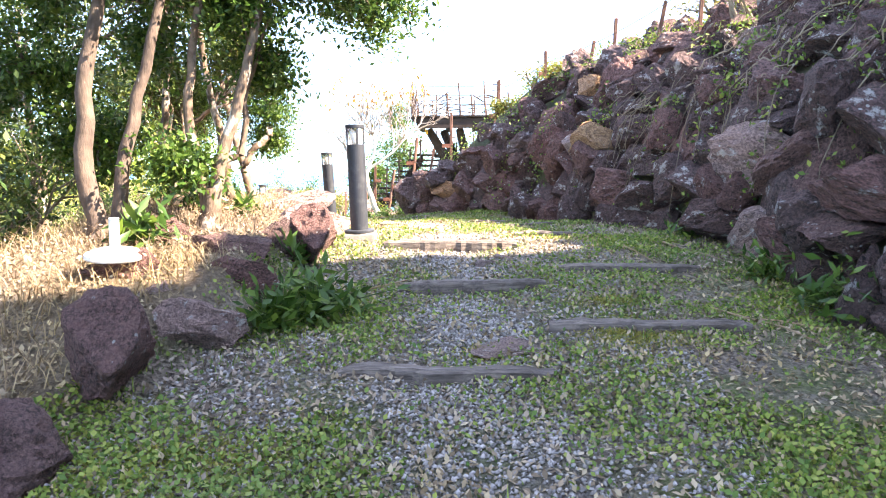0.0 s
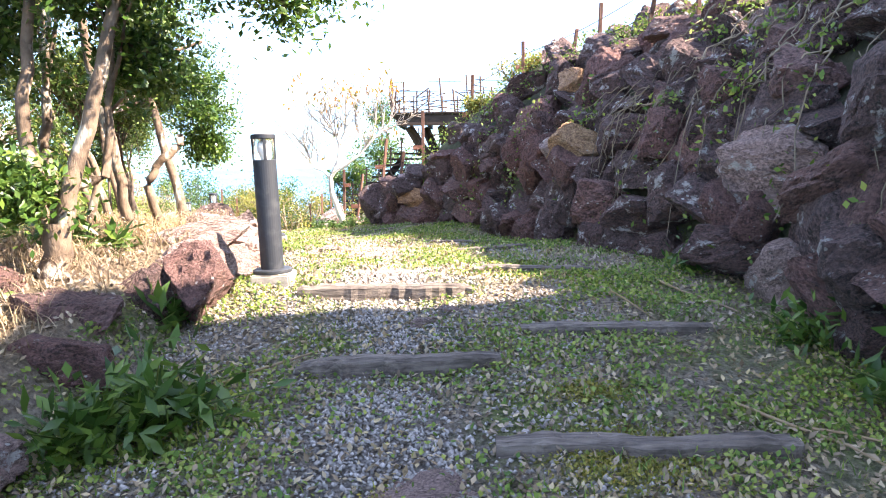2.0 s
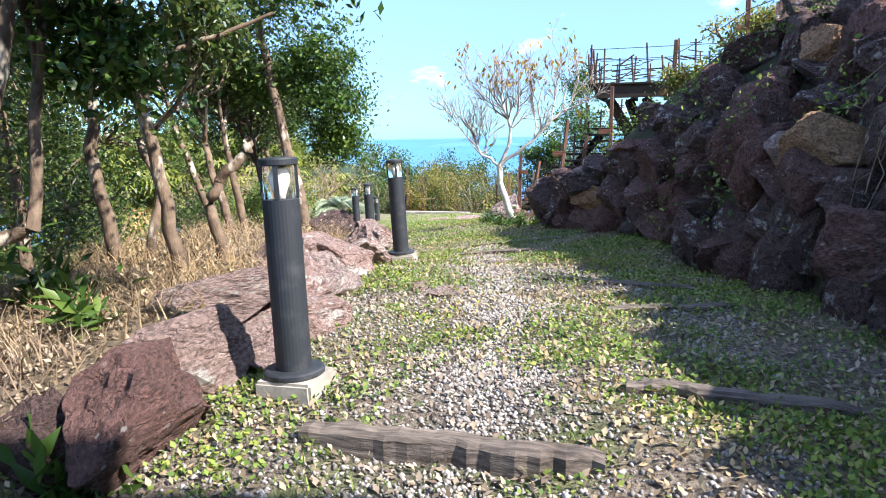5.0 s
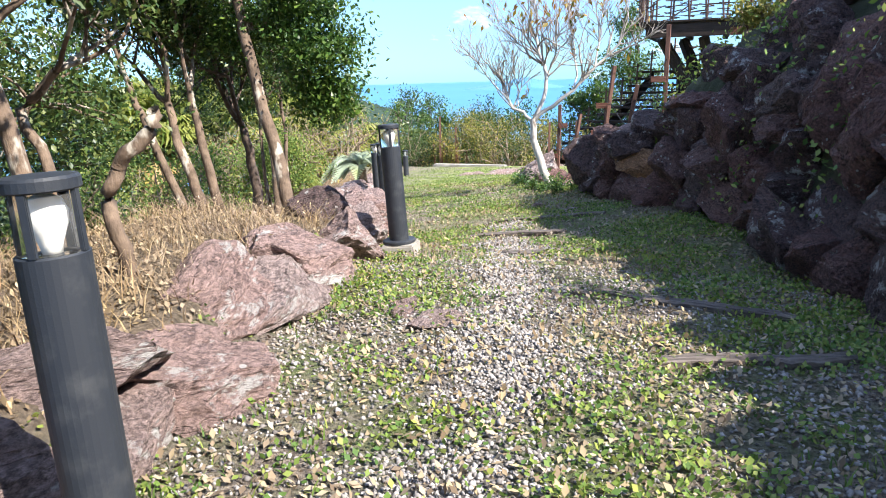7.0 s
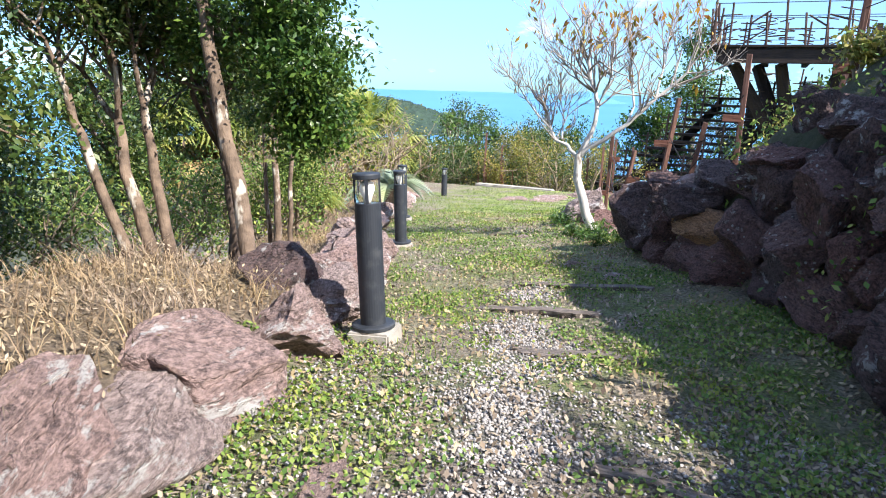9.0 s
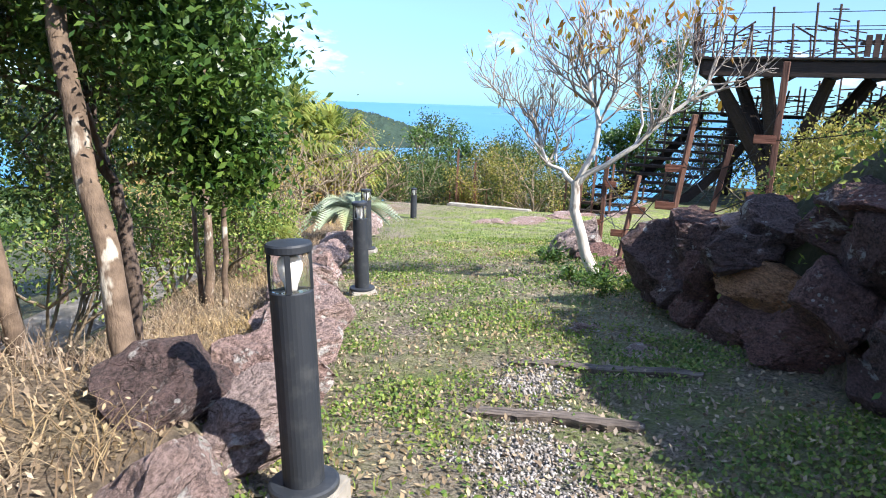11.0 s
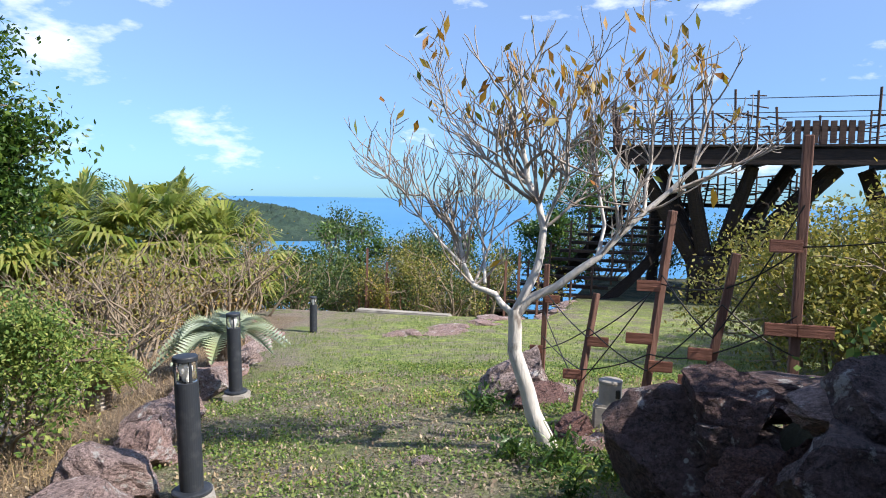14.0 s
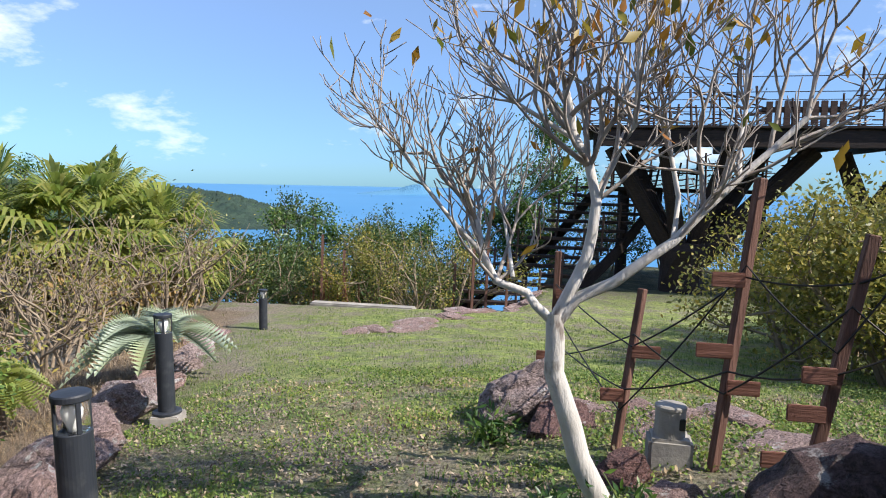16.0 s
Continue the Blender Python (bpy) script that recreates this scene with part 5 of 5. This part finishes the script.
def feather_palm(x, y, r, label, seed, material=M_SILVER):
    rng = random.Random(seed)
    t = thing("feather_palm", pose(x, y, ground_at(x, y)), label, "palm")
    tb = Tubes(8)
    tb.add([Vector((0, 0, -0.1)), Vector((0, 0, 0.25)), Vector((0, 0, 0.5))], 0.17, 0.12)
    put("trunk", tb.mesh("trunk"), M_BARK, t)
    for i in range(30):
        a, el = rng.uniform(0, 2 * math.pi), rng.uniform(0.3, 1.4)
        V, F = [], []
        d = Vector((math.cos(a), math.sin(a), 0))
        side = Vector((-math.sin(a), math.cos(a), 0))
        for s in range(23):
            f = s / 22
            V.append(Vector((0, 0, 0.5)) + d * (math.cos(el) * f + 0.35 * f * f) * r + Vector((0, 0, (math.sin(el) * f * 1.25 - 0.95 * f * f) * r)))
        for s in range(22):
            f = s / 21
            L = r * 0.30 * math.sin(math.pi * min(1, 0.12 + f * 0.85)) + 0.02
            for sg in (-1, 1):
                V.append(V[s] + side * sg * L + d * L * 0.5 + Vector((0, 0, 0.25 * L)))
                F.append((s, s + 1, len(V) - 1))
        put("frond", mesh_of("frond", [tuple(v) for v in V], F), material, t)
    return t


feather_palm(-7.0, 19.3, 0.85, "silver-green feather palm arching beside the border", 61)
feather_palm(-7.4, 17.2, 0.5, "small spiky green palm in the bed", 62, M_PALM)
for i, (x, y, top) in enumerate(((-14.6, 26.8, 0.5), (-16.9, 26.6, 0.6), (-16.0, 29.6, 0.75), (-13.2, 28.6, 0.0), (-19.2, 26.6, 0.5), (-18.2, 24.4, 0.15))):
    g = ground_at(x, y)
    fan_palm(x, y, top - 0.75 - g, "tall fan palm with a skirt of dead fronds", 70 + i, r=2.2)

# bare brown bushes before the palms
for i, (x, y, w, h) in enumerate(((-10.5, 21.5, 1.8, 2.2), (-12.4, 22.6, 2.0, 2.6), (-13.0, 24.6, 2.0, 2.6), (-11.2, 25.8, 1.8, 2.4), (-9.6, 18.2, 1.2, 1.5), (-12.8, 19.4, 1.8, 2.3))):
    shrub(x, y, w, h, 900, 0.09, "bare brown bush with thin tangled twigs", 90 + i, M_OLIVE, stems=15, bare=1, group="bare bushes", name="bare_bush")
for i, (x, y, w, h) in enumerate(((-7.2, 8.6, 1.3, 2.2), (-6.2, 7.4, 1.2, 2.0), (-4.9, 6.6, 1.0, 1.6),
                                  (-8.2, 13.6, 1.4, 2.2), (-8.6, 10.6, 1.5, 2.6), (-4.6, 4.6, 1.0, 1.5), (-7.6, 15.4, 1.2, 1.6))):
    shrub(x, y, w, h, 6500, 0.06, "tangled green undergrowth shrub below the bed's trees", 600 + i, M_LEAF2 if i % 3 else M_WEED, stems=13, group="undergrowth")
# shrubs at the lawn's end
for i, (x, y, w, h, m) in enumerate(((-9.4, 29.6, 1.3, 2.7, M_LEAF2), (-8.2, 29.4, 1.2, 2.5, M_OLIVE), (-7.0, 29.3, 1.2, 2.4, M_LEAF2), (-5.9, 29.6, 1.1, 2.3, M_OLIVE),
                                     (-7.0, 31.6, 1.2, 2.5, M_LEAF2), (-10.6, 30.4, 1.3, 2.4, M_LEAF2), (-6.9, 33.6, 1.3, 2.8, M_LEAF2), (-11.4, 29.0, 1.2, 1.9, M_LEAF2))):
    shrub(x, y, w, h * (0.8 + 0.12 * (i % 4)), 5500, 0.075, "brownish-green twiggy shrub behind the lawn's end", 110 + i, m, stems=12, group="hedge shrubs")
for i in range(12):
    r_ = random.Random(300 + i)
    bm = bmesh.new()
    bar(bm, (0, 0, -0.3), (r_.uniform(-.25, .25), r_.uniform(-.1, .1), r_.uniform(1.0, 1.7)), 0.022, 6, 0.012)
    ob = part("red_cane", bm, M_TAG)
    x, y = -8.8 + 0.13 * i + r_.uniform(-.05, .05), 28.3 + r_.uniform(-.2, .3)
    ob.matrix_basis = pose(x, y, ground_at(x, y))
    tagged(ob, "dark red bare cane at the lawn's end", "cane", "red canes")
# yellow-green shrubs on the bank by the deck
for i, (x, y, w, h) in enumerate(((2.2, 20.6, 1.3, 2.1), (1.7, 22.6, 1.3, 2.2), (3.6, 21.4, 1.5, 2.4), (2.4, 25.0, 1.5, 2.3), (5.2, 22.8, 1.6, 2.5), (4.0, 19.4, 1.4, 1.9), (4.6, 26, 1.6, 2.4))):
    shrub(x, y, w, h, 12000, 0.08, "dense yellow-green shrub on the bank", 130 + i, M_OLIVE, stems=14, group="bank shrubs")
for i, (x, y) in enumerate(((-1.2, 37.5), (1.5, 38.5), (3.6, 37.5), (-2.6, 39), (6, 37))):
    shrub(x, y, 1.6, 2.4, 2500, 0.12, "green shrub under the look-out deck", 150 + i, M_LEAF2, group="deck shrubs")
for i, (x, y, w, h) in enumerate(((2.3, 15.4, .5, .5), (1.6, 14.6, .4, .45), (3.6, 8.6, .8, .9), (4.0, 10.6, .8, .8), (0.95, 13.5, .4, .4), (1.5, 13.0, .5, .5), (1.95, 13.9, .6, .5))):
    shrub(x, y, w, h, 1100, 0.06, "small yellowish plant on the bank's top", 160 + i, M_OLIVE, stems=8, group="bank plants")

# trees of the hillside below
slope = ((-6.5, 36, 2.6), (-9.5, 37, 3.0), (-12.5, 36, 3.2), (-4.2, 37.5, 4.0), (-15.5, 37, 4.0), (-18, 34, 5.0), (-8, 42, 6.6), (-12, 44, 7.4), (-16.5, 44, 8.2), (-14.3, 40, 6.4), (-10.5, 39.5, 5.4), (-20.5, 40, 6), (-3.4, 42, 6.5),
         (-24, 34, 6), (-23, 45, 8), (-28, 40, 8), (-16, 20, 5.2), (-15, 15, 6.5), (-14.5, 11, 5.6), (-19, 23, 6), (-22, 18, 9), (-24, 26, 9), (-26, 14, 10), (-18, 17, 7), (-20, 10, 8), (-14, 5.5, 4.6), (-21, 28, 6), (-18, 14, 6), (-19, 7, 6), (-10.5, 7, 3.4), (-25, 20, 7))
for i, (x, y, h) in enumerate(slope):
    leafy_tree(x, y, [([(0, 0, -0.3), (0.1, 0, h * 0.35), (0, 0, h * 0.6)], 0.14, 0.09, h * 0.22)], 6000, 0.15, "green leafy tree on the hillside below", 200 + i, M_LEAF2 if i % 3 else M_LEAF,
               M_DARKBARK, clumps=(((0, 0, h * 0.75), h * 0.25), ((0.6, 0.3, h * 0.6), h * 0.22), ((-0.7, 0, h * 0.62), h * 0.22)), clump_r=0.9, group="hillside trees")
# woods farther down, one mass
nr = np.random.default_rng(77)
wx, wy = nr.uniform(-230, 40, 900), nr.uniform(48, 300, 900)
keep = (np.hypot(wx, wy) > 50)
wx, wy = wx[keep], wy[keep]
wz = land(wx, wy, False)
pts = []
for x, y, z in zip(wx, wy, wz):
    r = nr.uniform(2.0, 3.6)
    d = nr.normal(size=(60, 3))
    d /= np.linalg.norm(d, axis=1)[:, None]
    pts.append(np.array([x, y, z + r * 0.9]) + d * r * [1, 1, 0.85] * nr.uniform(0.75, 1.05, (60, 1)))
tagged(put("far_woods", leaves_mesh("far_woods", np.concatenate(pts), 1.5, nr, 0.75, 0.5), M_LEAF2), "dense green woods covering the far slope", "woods", kind="stuff")

# ---- low plants ----
def leafy_plant(x, y, r, n, leaf, label, seed, material=M_LEAF):
    nr = np.random.default_rng(seed)
    pos = np.stack([nr.normal(0, r * 0.45, n), nr.normal(0, r * 0.45, n), np.abs(nr.normal(0, r * 0.5, n)) + 0.02], 1)
    t = thing("leafy_plant", pose(x, y, ground_at(x, y)), label, "plant", "low leafy plants")
    tb = Tubes(4)
    for q in pos[::12]:
        tb.add([Vector((0, 0, -0.03)), Vector((q[0] * 0.4, q[1] * 0.4, q[2] * 0.6)), Vector(q)], 0.006, 0.003)
    tagged(put("stem_cluster", tb.mesh("stem_cluster"), M_LEAF2, t), kind="stuff")
    tagged(put("foliage", leaves_mesh("foliage", pos, leaf, nr, 0.3, 0.2), material, t), kind="stuff")
    return t


for i, (x, y, r, n, leaf) in enumerate(((-0.88, 4.2, 0.25, 480, 0.12), (-1.08, 4.0, 0.18, 240, 0.11), (-1.24, 5.32, 0.14, 70, 0.15), (-2.3, 5.0, 0.2, 120, 0.16), (-1.9, 6.1, 0.14, 80, 0.12),
                                        (2.2, 5.0, 0.2, 150, 0.1), (2.3, 4.2, 0.28, 260, 0.12), (2.5, 3.2, 0.3, 260, 0.12), (2.1, 6.4, 0.18, 120, 0.09), (2.6, 6.3, 0.2, 120, 0.09), (-2.4, 6.4, .2, 140, .14),
                                        (-1.62, 15.15, .2, 260, .07), (-1.98, 15.3, .16, 180, .07), (-1.25, 14.95, .2, 240, .07), (-2.5, 16.7, .2, 200, .08), (-0.95, 14.75, .2, 220, .07), (-1.5, 14.6, .16, 160, .06))):
    leafy_plant(x, y, r, n, leaf, "low dark green plant with long narrow leaves", 400 + i)


def scatter(n, x0, x1, y0, y1, nr, bias=1.6):
    y = y0 + (y1 - y0) * nr.uniform(0, 1, n) ** bias
    x = nr.uniform(x0, x1, n)
    return x, y


def patch(x, y, f, ph):
    return 0.5 + 0.25 * np.sin(f * x + 2.1 * np.sin(f * 0.8 * y + ph)) + 0.25 * np.sin(f * 1.3 * y - 1.5 * np.sin(f * 1.1 * x + ph * 2))


nr = np.random.default_rng(500)
# ground cover
x, y = scatter(560000, -6, 2.7, 1.2, 20, nr, 1.4)
u = x - knots(y, EDGE)
p = np.clip(patch(x, y, 2.3, 0.4) * 1.3 + patch(x, y, 7, 2.2) * 0.8 - 0.68, 0.02, 1) * (1 - 0.9 * gravel_amount(x, y)) * (mound(x, y) < 0.25) * (u > -0.1)
p = p * np.where(x - knots(y, CENTRE) > 0.9, 1.5, np.where((x < -0.45) & (y < 5), 1.7, 0.8))
ok = nr.uniform(0, 1, len(x)) < p
x, y = x[ok], y[ok]
pos = np.stack([x, y, land(x, y) + nr.uniform(0.0, 0.035, len(x))], 1)
tagged(put("ground_cover", leaves_mesh("ground_cover", pos, 0.027, nr, 0.7, 0.6), M_WEED), "low green creeping weeds over the path", "weeds", kind="stuff")
# litter
x, y = scatter(210000, -6, 2.5, 1.2, 19, nr, 1.45)
u = x - knots(y, EDGE)
ok = (mound(x, y) < 0.2) & (u > -2.2) & (nr.uniform(0, 1, len(x)) < (0.35 + 0.5 * patch(x, y, 3.1, 1.0)) * np.interp(y, [6, 11], [1, 0.75]))
x, y = x[ok], y[ok]
pos = np.stack([x, y, land(x, y) + nr.uniform(0.004, 0.018, len(x))], 1)
tagged(put("leaf_litter", leaves_mesh("leaf_litter", pos, 0.036, nr, 0.55, 1.4), M_LITTER), "dry brown leaves and chips strewn over the path", "leaf litter", kind="stuff")
# yellow moss patches in the shade
mp = []
for cx, cy, rx, ry, n in ((1.02, 3.95, 0.30, 0.24, 5200), (0.95, 4.45, 0.22, 0.12, 1800), (0.1, 3.7, 0.12, 0.08, 500), (-1.0, 2.6, 0.5, 0.3, 3000)):
    mx, my = cx + nr.normal(0, rx * 0.5, n), cy + nr.normal(0, ry * 0.5, n)
    mp.append(np.stack([mx, my, land(mx, my) + nr.uniform(0.0, 0.016, n)], 1))
tagged(put("moss", leaves_mesh("moss", np.concatenate(mp), 0.016, nr, 0.6, 0.3), M_OLIVE), "yellow-green moss on the shaded path", "moss", kind="stuff")
# grass
x, y = scatter(90000, -8, 2.5, 1.2, 27, nr, 1.0)
u = x - knots(y, EDGE)
p = np.clip(patch(x, y, 2.9, 1.7) * 2.0 - 0.95 + 0.6 * patch(x, y, 9, 0.3) + np.clip((y - 16) / 8, 0, 0.5), 0, 1) * (1 - gravel_amount(x, y)) * (mound(x, y) < 0.05) * (u > 0)
ok = nr.uniform(0, 1, len(x)) < p
x, y = x[ok], y[ok]
tagged(put("grass", blades_mesh("grass", np.stack([x, y, land(x, y) - 0.005], 1), 0.05, 0.004, nr, 0.9), M_WEED), "short green grass on the path", "grass", kind="stuff")
# dry grass of the bed
x, y = scatter(150000, -11, -0.9, 1.5, 24, nr, 1.1)
u = knots(y, EDGE) - x
p = np.clip((u - 0.05) / 0.3, 0, 1) * np.clip((2.6 - u) / 1.0, 0, 1) * (0.35 + 0.65 * patch(x, y, 2.7, 0.2))
ok = nr.uniform(0, 1, len(x)) < p
x, y = x[ok], y[ok]
bpos = np.stack([x, y, land(x, y)], 1)[::3]
bpos = bpos + np.stack([nr.normal(0, .03, len(bpos)), nr.normal(0, .03, len(bpos)), nr.uniform(0.01, 0.17, len(bpos))], 1)
tagged(put("dry_leaves", leaves_mesh("dry_leaves", bpos, 0.03, nr, 0.4, 0.2), M_LITTER), "small withered leaves on the bed's dry plants", "dry leaves", kind="stuff")
tagged(put("dry_grass", blades_mesh("dry_grass", np.stack([x, y, land(x, y) - 0.01], 1), 0.15, 0.0032, nr, 2.0), M_DRY), "dry straw-coloured grass in the bed", "dry grass", kind="stuff")
# dry vines hanging over the wall's stones
vr = random.Random(71)
vines = Tubes(4)
for _ in range(130):
    vy = 2.2 + 6.8 * vr.random() ** 1.4
    foot = float(np.interp(vy, [p[1] for p in FOOT[1:8]], [p[0] for p in FOOT[1:8]]))
    dd = vr.uniform(0.5, 1.7)
    px_, py_, pts = foot + dd, vy, []
    for q in range(9):
        pts.append(Vector((px_ - 0.24 + vr.gauss(0, 0.02), py_, ground_at(px_, py_) + 0.16 + vr.gauss(0, 0.03))))
        px_ -= vr.uniform(0.01, 0.09)
        py_ += vr.gauss(0, 0.06)
        if px_ < foot + 0.14:
            break
    if len(pts) > 2:
        vines.add(pts, vr.uniform(0.004, 0.010), 0.003)
tagged(put("dry_vines", vines.mesh("dry_vines"), M_DRYTWIG), "thin dry vines and roots hanging over the wall's stones", "vines", kind="stuff")
# weeds and moss on the wall
x, y = scatter(60000, -1.2, 4.5, 1.5, 15.5, nr, 1.2)
h = mound(x, y)
ok = (h > 0.08) & (patch(x, y, 4.3, 3.0) > np.interp(y, [3, 5.5, 8], [0.34, 0.5, 0.62]))
x, y = x[ok], y[ok]
pos = np.stack([x, y, land(x, y) + 0.05], 1) + nr.normal(size=(len(x), 3)) * 0.06 + [-0.2, -0.09, 0.04]
tagged(put("wall_weeds", leaves_mesh("wall_weeds", pos, 0.05, nr, 0.55, 0.2), M_WEED), "small weeds and ferns growing between the wall's stones", "weeds", kind="stuff")
# gravel
x, y = scatter(210000, -2.2, 1.2, 1.2, 13, nr, 1.3)
ok = nr.uniform(0, 1, len(x)) < np.maximum(gravel_amount(x, y), 0.22 * (mound(x, y) < 0.02) * (x > knots(y, EDGE) + 0.15) * (y < 10))
x, y = x[ok], y[ok]
n = len(x)
base = np.array([[1, 0, 0], [-1, 0, 0], [0, 1, 0], [0, -1, 0], [0, 0, 1], [0, 0, -1]], float)
tri = np.array([[0, 2, 4], [2, 1, 4], [1, 3, 4], [3, 0, 4], [2, 0, 5], [1, 2, 5], [3, 1, 5], [0, 3, 5]])
s = nr.uniform(0.005, 0.016, (n, 1, 1)) * nr.uniform(0.6, 1.2, (n, 1, 3))
a = nr.uniform(0, 6.28, n)
v = base[None] * s + nr.normal(size=(n, 6, 3)) * 0.002
ca, sa = np.cos(a)[:, None], np.sin(a)[:, None]
v = np.stack([v[..., 0] * ca - v[..., 1] * sa, v[..., 0] * sa + v[..., 1] * ca, v[..., 2] * 0.8], -1) + np.stack([x, y, land(x, y) + 0.004], 1)[:, None]
f = (np.arange(n)[:, None, None] * 6 + tri[None]).reshape(-1, 3)
tagged(put("gravel", mesh_of("gravel", v.reshape(-1, 3), f), M_GRAVEL), "small grey gravel down the path's middle", "gravel", kind="stuff")

# fallen bamboo stalks and leaves of note
for x0, y0, x1, y1, r_ in ((1.55, 4.35, 1.95, 3.75, .008), (1.75, 4.1, 2.05, 3.95, .006), (1.75, 6.1, 2.0, 5.4, .009), (1.35, 5.75, 1.5, 5.3, .006), (-0.75, 4.55, -0.35, 4.95, .008), (-1.0, 4.3, -0.7, 4.6, .006)):
    wire_pts = [(x0 + (x1 - x0) * f, y0 + (y1 - y0) * f, ground_at(x0 + (x1 - x0) * f, y0 + (y1 - y0) * f) + 0.025) for f in (0, 0.33, 0.66, 1)]
    tb = Tubes(6)
    tb.add([Vector(p) for p in wire_pts], r_, r_ * 0.6)
    tagged(put("dry_stalk", tb.mesh("dry_stalk"), M_DRY), "thin pale dry stalk lying on the weeds", "stalk", "fallen stalks")
for i, (x, y, s_) in enumerate(((0.25, 3.75, .28), (0.2, 5.35, .12), (-0.85, 8.35, .24), (-1.1, 8.55, .2), (0.35, 5.62, .1), (-0.9, 12.9, .3), (-1.4, 13.4, .26), (-2.6, 15.2, .22))):
    tagged(put("flat_stone", PALE[i % 9], None, None, stone_pose(x, y, ground_at(x, y), s_ * 1.4, s_, 0.06, i * 37)), "flat stone set in the path's ground", "stone", "path stones")
